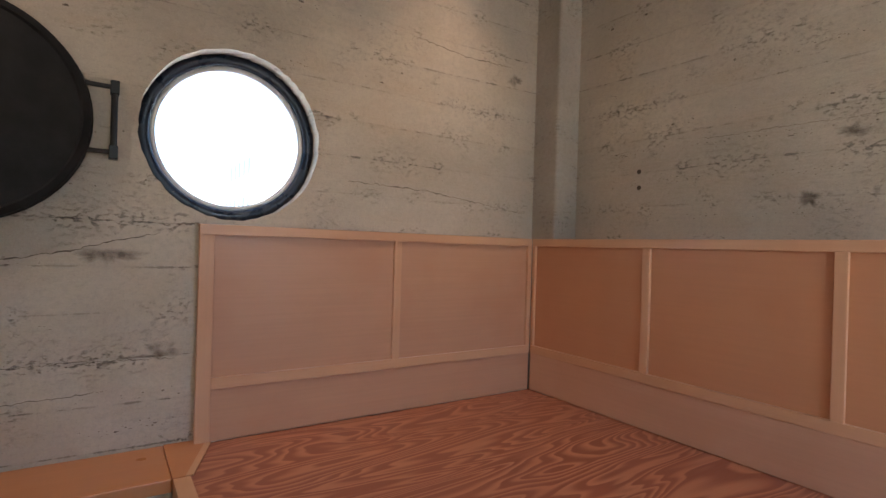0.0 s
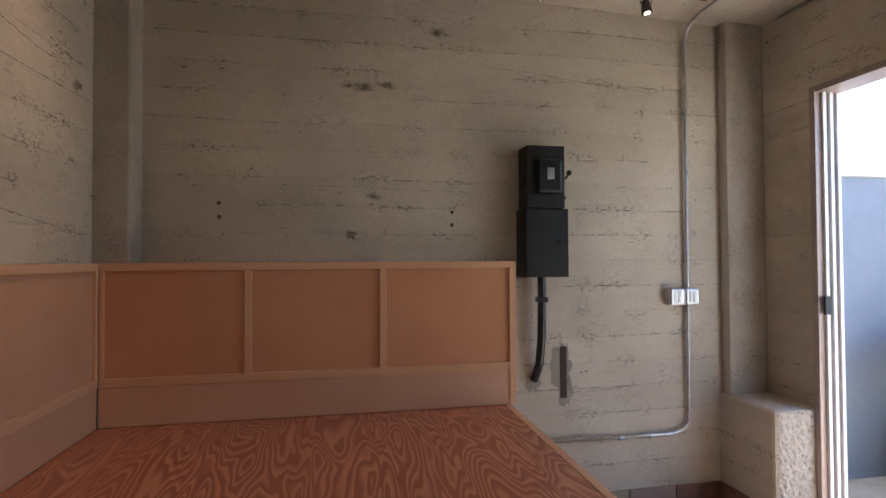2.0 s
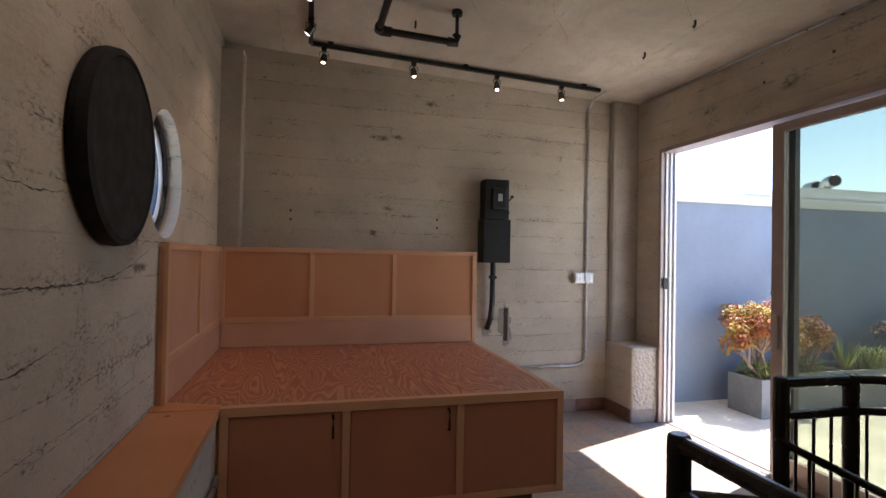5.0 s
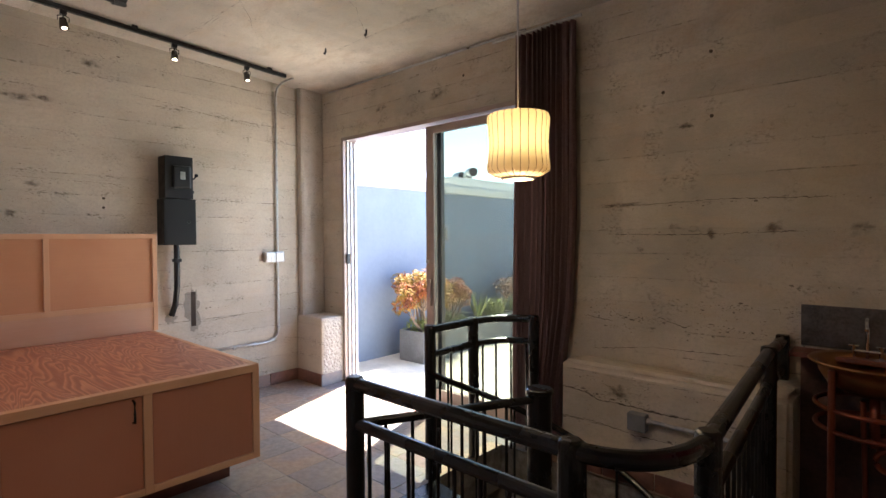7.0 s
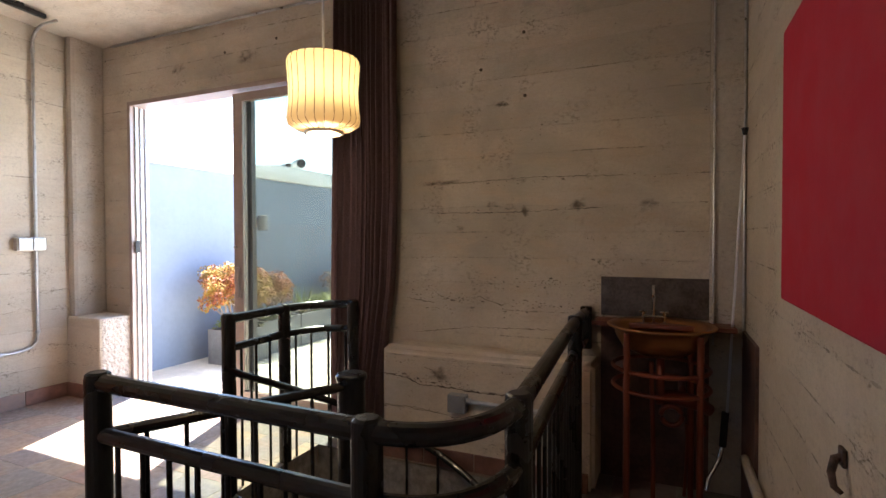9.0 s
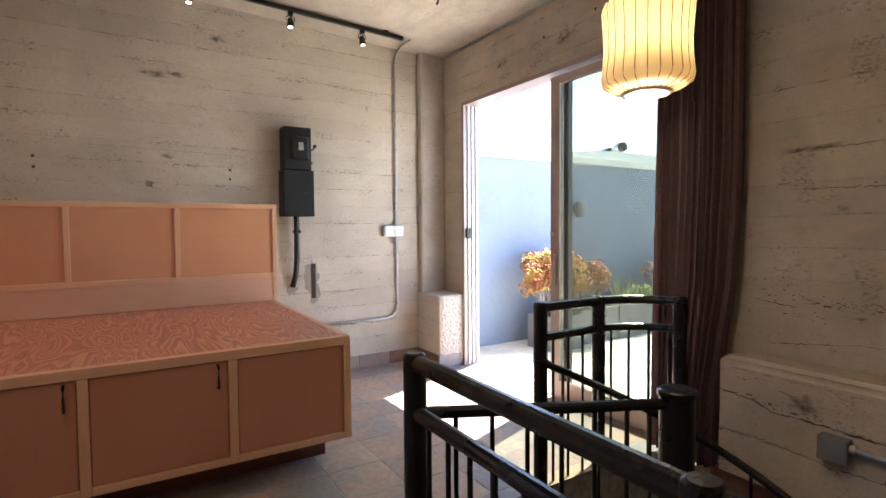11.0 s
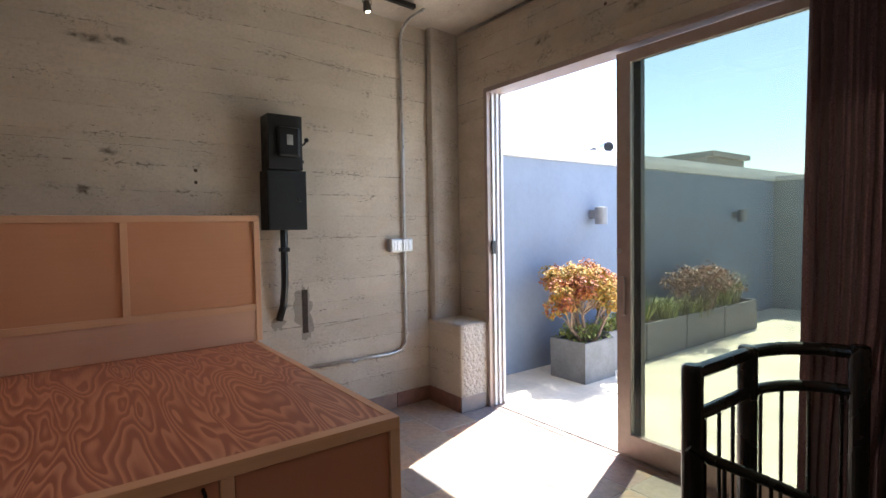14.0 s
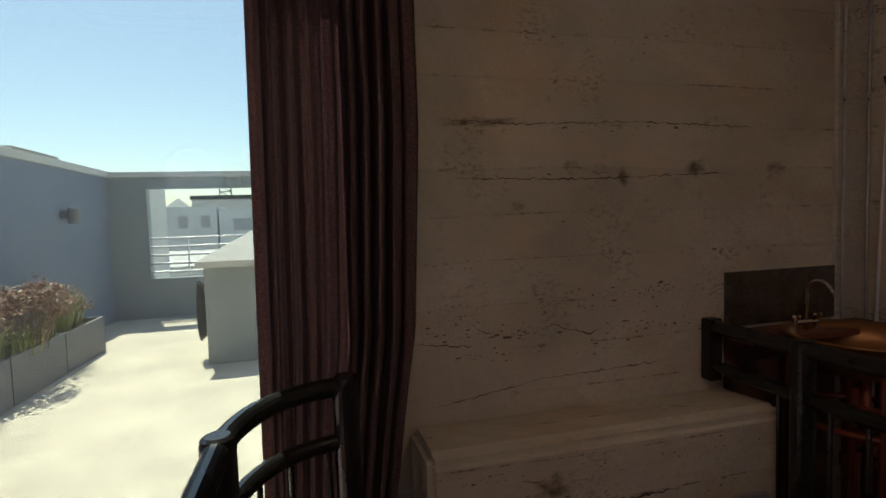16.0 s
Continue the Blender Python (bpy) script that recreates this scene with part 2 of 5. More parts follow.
M = dict(
    wall=concrete("board_marked_concrete", (0.57, 0.505, 0.415)),
    wall_s=concrete("weathered_concrete", (0.57, 0.5, 0.405), blot=1.7, lines=(0.48, 0.6), pits=0.53, spread=0.45, lean=-0.7),
    column=concrete("column_concrete", (0.50, 0.45, 0.385), boards=False),
    rubble=rubble("broken_concrete"),
    ceil=concrete("ceiling_concrete", (0.66, 0.60, 0.52), boards=True, flat=True, pitch=0.9, blot=1.5),
    stucco=plain("blue_grey_stucco", (0.205, 0.245, 0.32), 0.85, vary=0.04, scale=2.5, bump=0.25),
    coping=plain("pale_coping", (0.62, 0.6, 0.57), 0.7, vary=0.05),
    deck=plain("pale_terrace_concrete", (0.57, 0.515, 0.425), 0.85, vary=0.09, scale=2.2, bump=0.25),
    grout=plain("grey_grout", (0.30, 0.275, 0.24), 0.9, vary=0.2, scale=20),
    slate=slate("multicolour_slate"),
    terracotta=plain("red_brown_tile", (0.2, 0.1, 0.075), 0.5, vary=0.15),
    door=wood("darker_fir_door", (0.47, 0.205, 0.12), "z", grain=0.3),
    ply=plywood("red_fir_plywood"),
    fir_v=wood("honey_fir_upright", (0.63, 0.37, 0.22), "z"),
    fir_x=wood("honey_fir_along_x", (0.63, 0.37, 0.22), "x"),
    fir_y=wood("honey_fir_along_y", (0.63, 0.37, 0.22), "y"),
    bench=wood("orange_fir_bench", (0.58, 0.25, 0.105), "x", 0.33, 0.1),
    panel=wood("fir_panel", (0.56, 0.275, 0.145), "y", grain=0.4),
    panelx=wood("fir_panel_along_x", (0.55, 0.31, 0.19), "x"),
    lower=wood("pale_fir_board", (0.60, 0.36, 0.24), "y"),
    kick=plain("red_brown_plinth", (0.16, 0.05, 0.03), 0.5),
    black=plain("black_gloss_paint", (0.010, 0.0095, 0.0095), 0.27, vary=0.06, scale=4, bump=0.02),
    matt=plain("matt_black_paint", (0.005, 0.0056, 0.0075), 0.42, vary=0.06),
    dullblack=plain("black_board_and_vent_shade", (0.0045, 0.0045, 0.005), 0.8, vary=0.1),
    alu=plain("anodised_frame", (0.36, 0.285, 0.26), 0.38, 0.4, vary=0.05),
    white=plain("white_frame", (0.72, 0.72, 0.74), 0.4, 0.1, vary=0.04),
    steel=plain("galvanised_steel", (0.5, 0.5, 0.5), 0.35, 0.85, vary=0.1),
    chrome=plain("chrome", (0.7, 0.7, 0.7), 0.12, 1.0, vary=0.02),
    copper=plain("copper_pipe", (0.26, 0.075, 0.045), 0.4, 0.8, vary=0.05, scale=5, bump=0.02),
    brass=plain("brushed_copper_bowl", (0.40, 0.20, 0.085), 0.36, 0.95, vary=0.04, scale=4, bump=0.02),
    curtain=None, slotbrown=plain("slot_shade", (0.05, 0.034, 0.024), 0.9, vary=0.3, scale=40), red=plain("red_fabric", (0.40, 0.006, 0.03), 0.8, vary=0.03, scale=7, bump=0.1),
    bluering=plain("dark_blue_frame", (0.010, 0.017, 0.032), 0.3),
    planter=plain("grey_cast_planter", (0.16, 0.165, 0.175), 0.7, vary=0.12, scale=6),
    soil=plain("dark_soil", (0.05, 0.035, 0.025), 0.95, vary=0.3, scale=30),
    bark=plain("grey_bark", (0.24, 0.17, 0.12), 0.85, vary=0.2, scale=30),
    plate=plain("grey_metal_plate", (0.13, 0.105, 0.09), 0.4, 0.7, vary=0.25, scale=9),
    boxgrey=plain("grey_box_paint", (0.2, 0.21, 0.23), 0.5),
    greywall=plain("grey_stucco", (0.3, 0.33, 0.34), 0.85, vary=0.05, scale=3),
    whitewall=plain("pale_far_wall", (0.55, 0.56, 0.58), 0.85, vary=0.05, scale=0.2),
    darkglass=plain("dark_far_window", (0.06, 0.07, 0.09), 0.15),
    roofing=plain("pale_roofing", (0.5, 0.5, 0.48), 0.9, vary=0.08, scale=1.0),
    gun=plain("dark_chrome", (0.12, 0.115, 0.11), 0.25, 0.9, vary=0.1),
    palewindow=plain("pale_far_window", (0.3, 0.32, 0.35), 0.3),
    rust=plain("rusty_iron", (0.09, 0.055, 0.04), 0.8, vary=0.4, scale=40, bump=0.4),
    hose=plain("dark_green_hose", (0.03, 0.04, 0.035), 0.45),
)


def make_curtain_material():
    k = Nodes("brown_velvet", 0.85)
    g = k.n("NewGeometry").outputs["Position"]
    a, b = k.noise(g, 150.0, 4, 0.7), k.noise(g, 5.0, 4)
    k.color(k.mix(k.ramp(a, 0.3, 0.7), (0.105, 0.056, 0.058), (0.24, 0.145, 0.145)))
    k.b.inputs["Sheen Weight"].default_value = 0.12
    k.bump(k.math("ADD", a, b), 0.35, 0.003)
    return k.m


def make_glass(name, tint, dust=0.0):
    """A pane: tinted see-through with Fresnel gloss and a film of dust."""
    m = bpy.data.materials.new(name)
    m.use_nodes = True
    t = m.node_tree
    t.nodes.clear()
    out, mx = t.nodes.new("ShaderNodeOutputMaterial"), t.nodes.new("ShaderNodeMixShader")
    tr, gl, fr = t.nodes.new("ShaderNodeBsdfTransparent"), t.nodes.new("ShaderNodeBsdfGlossy"), t.nodes.new("ShaderNodeLayerWeight")
    tr.inputs[0].default_value = (*tint, 1)
    gl.inputs["Roughness"].default_value = 0.02
    pw, sc = t.nodes.new("ShaderNodeMath"), t.nodes.new("ShaderNodeMath")
    pw.operation, sc.operation = "POWER", "MULTIPLY_ADD"
    pw.inputs[1].default_value, sc.inputs[1].default_value, sc.inputs[2].default_value = 5.0, 0.5, 0.02
    t.links.new(fr.outputs["Facing"], pw.inputs[0])
    t.links.new(pw.outputs[0], sc.inputs[0])
    t.links.new(sc.outputs[0], mx.inputs[0])
    t.links.new(tr.outputs[0], mx.inputs[1])
    t.links.new(gl.outputs[0], mx.inputs[2])
    last = mx
    if dust:
        last, du = t.nodes.new("ShaderNodeMixShader"), t.nodes.new("ShaderNodeBsdfTranslucent")
        du.inputs[0].default_value = (0.82, 0.76, 0.74, 1)
        last.inputs[0].default_value = dust
        t.links.new(mx.outputs[0], last.inputs[1])
        t.links.new(du.outputs[0], last.inputs[2])
    t.links.new(last.outputs[0], out.inputs[0])
    return m


def make_glow(name, col, power, shade=(0.8, 0.7, 0.5)):
    k = Nodes(name, 0.6)
    k.color(shade)
    k.b.inputs["Emission Color"].default_value = (*col, 1)
    k.b.inputs["Emission Strength"].default_value = power
    return k.m


def make_leaf(name, cols):
    k = Nodes(name, 0.6)
    r = k.n("ValToRGB")
    k.put(r.inputs[0], k.n("NewGeometry").outputs["Random Per Island"])
    e = r.color_ramp.elements
    e[0].color, e[1].color = (*cols[0], 1), (*cols[-1], 1)
    for i, c in enumerate(cols[1:-1]):
        e.new((i + 1) / (len(cols) - 1)).color = (*c, 1)
    if len(cols) > 6:
        g = k.noise(k.n("NewGeometry").outputs["Position"], 4.5, 3, 0.6)
        r2 = k.n("ValToRGB")
        k.put(r2.inputs[0], k.n("NewGeometry").outputs["Random Per Island"])
        e2 = r2.color_ramp.elements
        e2[0].color, e2[1].color = (0.28, 0.055, 0.025, 1), (0.44, 0.2, 0.02, 1)
        e2.new(0.4).color = (0.2, 0.045, 0.03, 1)
        e2.new(0.7).color = (0.4, 0.12, 0.02, 1)
        k.color(k.mix(k.ramp(g, 0.455, 0.58), r.outputs[0], r2.outputs[0]))
    else:
        k.color(r.outputs[0])
    return k.m


M["curtain"] = make_curtain_material()
M["glass"] = make_glass("dusty_solar_glass", (0.49, 0.515, 0.45), 0.007)
M["clear"] = make_glass("clear_glass", (0.93, 0.96, 0.97))
M["bulb"] = make_glow("lit_lamp", (1.0, 0.75, 0.5), 4.0)
M["leaf_a"] = make_leaf("amber_succulent_leaf", [(0.36, 0.12, 0.02), (0.46, 0.24, 0.02), (0.47, 0.28, 0.025), (0.24, 0.23, 0.04), (0.48, 0.27, 0.02), (0.4, 0.17, 0.02), (0.18, 0.2, 0.04), (0.46, 0.3, 0.04)])
M["leaf_g"] = make_leaf("green_succulent_leaf", [(0.16, 0.22, 0.05), (0.3, 0.32, 0.08), (0.1, 0.15, 0.04)])
M["leaf_r"] = make_leaf("dry_pink_foliage", [(0.32, 0.12, 0.1), (0.4, 0.24, 0.16), (0.2, 0.1, 0.08), (0.25, 0.25, 0.12)])


# ---- mesh helpers ----
def part(name, bm, material, parent=None, label="", smooth=False, kind=""):
    me = bpy.data.meshes.new(name)
    bmesh.ops.recalc_face_normals(bm, faces=bm.faces)
    bm.to_mesh(me)
    bm.free()
    me.materials.append(material)
    if smooth:
        me.polygons.foreach_set("use_smooth", [True] * len(me.polygons))
    ob = new(name, me)
    if parent:
        ob.parent = parent
    return tagged(ob, label, kind=kind)


def thing(name, label, category, group="", at=(0, 0, 0)):
    ob = tagged(new(name), label, category, group)
    ob.location = at
    return ob


def box(bm, x0, x1, y0, y1, z0, z1, bevel=0.0):
    vs = [bm.verts.new((x, y, z)) for x in (x0, x1) for y in (y0, y1) for z in (z0, z1)]
    fs = [bm.faces.new([vs[i] for i in q]) for q in ((0, 1, 3, 2), (4, 6, 7, 5), (0, 4, 5, 1), (2, 3, 7, 6), (0, 2, 6, 4), (1, 5, 7, 3))]
    if bevel:
        edges = list({e for f in fs for e in f.edges})
        bmesh.ops.bevel(bm, geom=edges, offset=bevel, segments=2, affect="EDGES", profile=0.5)
    return bm


def boxed(*a, bevel=0.0):
    return box(bmesh.new(), *a, bevel=bevel)


def tube(bm, pts, r, seg=12, cap=True):
    """A round bar along points."""
    pts = [Vector(p) for p in pts]
    rings = []
    up = Vector((0, 0, 1))
    for i, p in enumerate(pts):
        d = (pts[min(i + 1, len(pts) - 1)] - pts[max(i - 1, 0)]).normalized()
        a = d.cross(up if abs(d.z) < 0.95 else Vector((1, 0, 0))).normalized()
        b = d.cross(a).normalized()
        rr = r[i] if isinstance(r, (list, tuple)) else r
        rings.append([bm.verts.new(p + (a * math.cos(q) + b * math.sin(q)) * rr) for q in (2 * math.pi * j / seg for j in range(seg))])
    for u, w in zip(rings, rings[1:]):
        for j in range(seg):
            bm.faces.new((u[j], u[(j + 1) % seg], w[(j + 1) % seg], w[j]))
    if cap:
        bm.faces.new(rings[0])
        bm.faces.new(rings[-1][::-1])
    return bm


def lathe(bm, prof, seg=40, at=(0, 0, 0), axis="z", wob=None):
    """Turn a profile of (radius, height) about an axis."""
    rings = []
    for r, h in prof:
        ring = []
        for j in range(seg):
            q = 2 * math.pi * j / seg
            rr = r * (wob(q, h) if wob else 1)
            v = Vector((rr * math.cos(q), rr * math.sin(q), h)) if axis == "z" else (Vector((rr * math.cos(q), h, rr * math.sin(q))) if axis == "y" else Vector((h, rr * math.cos(q), rr * math.sin(q))))
            ring.append(bm.verts.new(v + Vector(at)))
        rings.append(ring)
    for u, w in zip(rings, rings[1:]):
        for j in range(seg):
            bm.faces.new((u[j], u[(j + 1) % seg], w[(j + 1) % seg], w[j]))
    return bm, rings


def disc_cap(bm, ring):
    bm.faces.new(ring)


def arc(cx, cy, r, a0, a1, z=0.0, n=10, z1=None):
    return [(cx + r * math.cos(radians(a0 + (a1 - a0) * i / n)), cy + r * math.sin(radians(a0 + (a1 - a0) * i / n)), z + ((z1 - z) * i / n if z1 is not None else 0)) for i in range(n + 1)]


def structure(name, bm, material, label, smooth=False):
    ob = part(name, bm, material, None, label, smooth)
    ob["kind"] = "structure"
    return ob


# ---- plan ----
XB, YA, YC, XD = 2.90, 3.12, -0.66, -2.05
DOOR = (0.06, 2.468, 0.02, 2.452)     # x0, x1, z0, z1
WELL = (-1.30, 0.33, -0.36, 1.32)


def ceil_z(y):
    return 2.975 + 0.047 * (y + 0.4)


structure("wall_east", boxed(XB, XB + 0.3, YC - 0.3, YA + 0.3, -0.3, 3.4), M["wall"], "board-marked grey concrete wall with stains and joints")
structure("wall_west", boxed(XD - 0.3, XD, YC - 0.3, YA + 0.3, -3.0, 3.4), M["wall"], "board-marked concrete wall behind a red panel")
bm = boxed(XD - 0.01, DOOR[0], YC - 0.14, YC, -0.3, 3.4)
box(bm, DOOR[1], XB, YC - 0.14, YC, -0.3, 3.4)
box(bm, DOOR[0], DOOR[1], YC - 0.14, YC, DOOR[3], 3.4)
structure("wall_south", bm, M["wall_s"], "board-marked concrete wall around a glass sliding door")


def wall_with_holes(x0, x1, y0, y1, z0, z1, holes):
    """A wall between y0 and y1 with round openings (cx, cz, r)."""
    bm = bmesh.new()
    rr = random.Random(8)
    n = 96
    xs = [x0] + [(a[0] + b[0]) / 2 for a, b in zip(holes, holes[1:])] + [x1]
    for (cx, cz, r), a, b in zip(holes, xs, xs[1:]):
        rect, ring = [], []
        for j in range(n):
            q = 2 * math.pi * (j + 0.5) / n
            c, s = math.cos(q), math.sin(q)
            k = min(((b if c > 0 else a) - cx) / c if abs(c) > 1e-6 else 1e9, ((z1 if s > 0 else z0) - cz) / s if abs(s) > 1e-6 else 1e9)
            rect.append((cx + c * k, cz + s * k))
            ring.append((cx + c * r, cz + s * r))
        rough = [rr.uniform(-0.0035, 0.0025) for _ in range(n)]
        for y in (y0, y1):
            A = [bm.verts.new((p[0], y, p[1])) for p in rect]
            B = [bm.verts.new((p[0] + (p[0] - cx) / r * w_, y, p[1] + (p[1] - cz) / r * w_)) for p, w_ in zip(ring, rough)] if y == y0 else [bm.verts.new((p[0], y, p[1])) for p in ring]
            for j in range(n):
                m = (j + 1) % n
                bm.faces.new((A[j], A[m], B[m], B[j]))
            for j, (px, pz) in enumerate(rect):
                m = (j + 1) % n
                qx, qz = rect[m]
                if abs(px - qx) > 1e-6 and abs(pz - qz) > 1e-6:
                    corner = (px, qz) if (abs(px - a) < 1e-6 or abs(px - b) < 1e-6) and (abs(qz - z0) < 1e-6 or abs(qz - z1) < 1e-6) else (qx, pz)
                    bm.faces.new((A[j], bm.verts.new((corner[0], y, corner[1])), A[m]))
            if y == y0:
                B0 = B
            else:
                for j in range(n):
                    m = (j + 1) % n
                    bm.faces.new((B0[j], B0[m], B[m], B[j]))
    return bm


PORT = [(-0.60, 1.825, 0.314), (1.266, 1.825, 0.314)]
structure("wall_north", wall_with_holes(XD, XB, YA, YA + 0.18, -0.3, 3.4, PORT), M["wall"], "board-marked concrete wall with two round porthole windows")

bm = bmesh.new()
x0, x1, y0, y1 = XD - 0.3, XB + 0.3, YC - 0.3, YA + 0.3
cs = [bm.verts.new((x, y, ceil_z(y) + dz)) for dz in (0, 0.25) for x, y in ((x0, y0), (x1, y0), (x1, y1), (x0, y1))]
for q in ((0, 1, 2, 3), (7, 6, 5, 4), (0, 4, 5, 1), (1, 5, 6, 2), (2, 6, 7, 3), (3, 7, 4, 0)):
    bm.faces.new([cs[i] for i in q])
structure("ceiling", bm, M["ceil"], "rough cast concrete ceiling, sloping slightly")

bm = bmesh.new()
for a in ((XD, WELL[0], YC, YA), (WELL[1], XB, YC, YA), (WELL[0], WELL[1], YC, WELL[2]), (WELL[0], WELL[1], WELL[3], YA)):
    box(bm, *a, -0.3, -0.0028)
structure("floor", bm, M["grout"], "grout bed under the slate floor")
bm = boxed(WELL[0] - 0.1, WELL[0], WELL[2] - 0.1, WELL[3] + 0.1, -2.9, -0.3)
box(bm, WELL[1] + 0.9, WELL[1] + 1.0, WELL[2] - 0.1, WELL[3] + 0.1, -2.9, -0.3)
box(bm, WELL[0], WELL[1] + 0.9, WELL[3], WELL[3] + 0.1, -2.9, -0.3)
box(bm, WELL[0], WELL[1] + 0.9, WELL[2] - 0.1, WELL[2], -2.9, -0.3)
box(bm, WELL[0], WELL[1] + 0.9, WELL[2], WELL[3], -3.0, -2.9)
structure("stairwell", bm, M["column"], "concrete walls of the stairwell below the floor")

structure("column_north", boxed(2.75, XB + 0.01, 2.955, YA + 0.01, 0, 3.05, bevel=0.012), M["column"], "square concrete corner column")
structure("column_west", boxed(XD - 0.01, -1.888, YC - 0.01, YC + 0.016, 0.0, 3.0, bevel=0.006), M["column"], "shallow concrete corner column behind the basin")
structure("column_south", boxed(2.82, XB + 0.01, YC - 0.01, -0.385, 0, 3.05, bevel=0.035), M["column"], "rounded concrete corner column")
structure("stub_wall", boxed(2.475, XB + 0.01, YC - 0.01, -0.37, 0, 0.665, bevel=0.02), M["wall"], "cut-off concrete stub beside the door, its end face broken to the aggregate")
rnd = random.Random(12)
bm = bmesh.new()
ny, nz = 12, 26
g_ = [[bm.verts.new((2.4735 - (0.0 if j in (0, ny) or i in (0, nz) else rnd.uniform(0.0, 0.008)), YC + 0.02 + (0.29 - 0.04) * j / ny + rnd.uniform(-0.003, 0.003), 0.012 + 0.645 * i / nz)) for j in range(ny + 1)] for i in range(nz + 1)]
for a, b in zip(g_, g_[1:]):
    for j in range(ny):
        bm.faces.new((a[j], a[j + 1], b[j + 1], b[j]))
structure("stub_end_face", bm, M["rubble"], "broken end face of the stub with its aggregate laid bare")

# the low ledge
bm = bmesh.new()
prof = [(YC - 0.01, 0.0), (-0.385, 0.0), (-0.385, 0.645), (-0.41, 0.665), (YC - 0.01, 0.645)]
A, B = [[bm.verts.new((x, y, z)) for y, z in prof] for x in (-1.36, -0.125)]
bm.faces.new(A); bm.faces.new(B[::-1])
for i in range(5):
    j = (i + 1) % 5
    bm.faces.new((A[i], A[j], B[j], B[i]))
bmesh.ops.bevel(bm, geom=[e for e in bm.edges if e.calc_length() < 0.7 or abs(e.verts[0].co.x - e.verts[1].co.x) > 1], offset=0.022, segments=3, affect="EDGES")
structure("concrete_ledge", bm, M["wall_s"], "thick low concrete ledge along the wall, cracked")
structure("bench_base", boxed(XD, 1.058, 2.832, YA + 0.01, 0, 0.675, bevel=0.01), M["wall"], "low concrete ledge under a timber top")

# added dark sheets: their colour paints the reddish shade round the basin
M["nicheshade"] = plain("dark_red_brown_shade", (0.10, 0.05, 0.04), 0.55, vary=0.3, scale=5, bump=0.3)
structure("niche_back", boxed(XD - 0.005, -1.36, YC - 0.005, YC + 0.014, 0.0, 0.84), M["nicheshade"], "added dark red-brown sheet painting the shade behind the basin")
structure("niche_side", boxed(XD - 0.005, XD + 0.014, YC + 0.014, -0.22, 0.0, 0.84), M["nicheshade"], "added dark red-brown sheet painting the shade beside the basin")

# ---- glass door ----
def frame_of(name, x0, x1, y0, y1, z0, z1, w, mat, parent, label="", sill=None):
    bm = boxed(x0, x0 + w, y0, y1, z0, z1, bevel=0.003)
    box(bm, x1 - w, x1, y0, y1, z0, z1, bevel=0.003)
    box(bm, x0 + w, x1 - w, y0 + 0.001, y1 - 0.001, z1 - w, z1, bevel=0.003)
    box(bm, x0 + w, x1 - w, y0 + 0.001, y1 - 0.001, z0, z0 + (w if sill is None else sill), bevel=0.002)
    return part(name, bm, mat, parent, label)


door = tagged(new("door_1"), "aluminium sliding glass door to the terrace, half open", kind="structure")
frame_of("door_frame", DOOR[0], DOOR[1], YC - 0.13, YC + 0.04, 0.0, DOOR[3], 0.035, M["alu"], door, "pinkish anodised outer frame", sill=0.003)
bm = bmesh.new()
for i in range(3):
    box(bm, 2.417, 2.434, YC - 0.11 + i * 0.045, YC - 0.09 + i * 0.045, 0.01, 2.416)
part("jamb_track", bm, M["white"], door, "white metal jamb channels")
bm = bmesh.new()
box(bm, 0.1, 2.39, YC - 0.02, YC - 0.016, 0.003, 0.010)
part("floor_track", bm, M["steel"], door, "thin steel floor rail")
leaf1 = part("sliding_leaf", boxed(1.235, 1.325, YC - 0.035, YC + 0.005, 0.018, 2.397, bevel=0.003), M["alu"], door, "sliding leaf, slid open")
bm = boxed(0.10, 1.235, YC - 0.035, YC + 0.005, 2.335, 2.397)
box(bm, 0.10, 1.235, YC - 0.035, YC + 0.005, 0.018, 0.148)
part("leaf_rail", bm, M["alu"], leaf1)
part("pane", boxed(0.12, 1.236, YC - 0.018, YC - 0.013, 0.147, 2.336), M["glass"], leaf1, "tinted solar glass pane")
bm = boxed(1.262, 1.292, YC + 0.005, YC + 0.028, 0.86, 1.09, bevel=0.004)
part("pull_handle", bm, M["alu"], leaf1)
bm, rg = lathe(bmesh.new(), [(0.001, 0), (0.015, 0), (0.015, 0.012), (0.001, 0.014)], 16, (1.305, YC + 0.005, 1.24), "y")
part("lock_cylinder", bm, M["steel"], leaf1)
bm = boxed(1.212, 1.255, YC - 0.103, YC - 0.068, 0.018, 2.397)
for x in (1.209, 1.227, 1.245):
    box(bm, x, x + 0.010, YC - 0.107, YC - 0.064, 0.018, 2.397, bevel=0.002)
M["stile"] = plain("dark_anodised", (0.045, 0.038, 0.036), 0.4, 0.3, vary=0.05)
leaf2 = part("fixed_leaf", bm, M["stile"], door, "fixed leaf with a ridged dark stile")
bm = boxed(0.10, 1.209, YC - 0.105, YC - 0.065, 2.365, 2.397)
box(bm, 0.10, 1.209, YC - 0.105, YC - 0.065, 0.018, 0.108)
part("leaf_rail", bm, M["matt"], leaf2)
# added strip: its white paints the bright gap beside the dark stile
part("strip", boxed(1.263, 1.275, YC - 0.1, YC - 0.07, 0.018, 2.397), M["white"], leaf2, "added white strip for the bright gap between the leaves")
bm = boxed(2.408, 2.417, YC - 0.02, YC + 0.02, 1.19, 1.29, bevel=0.002)
part("strike_plate", bm, M["matt"], door)

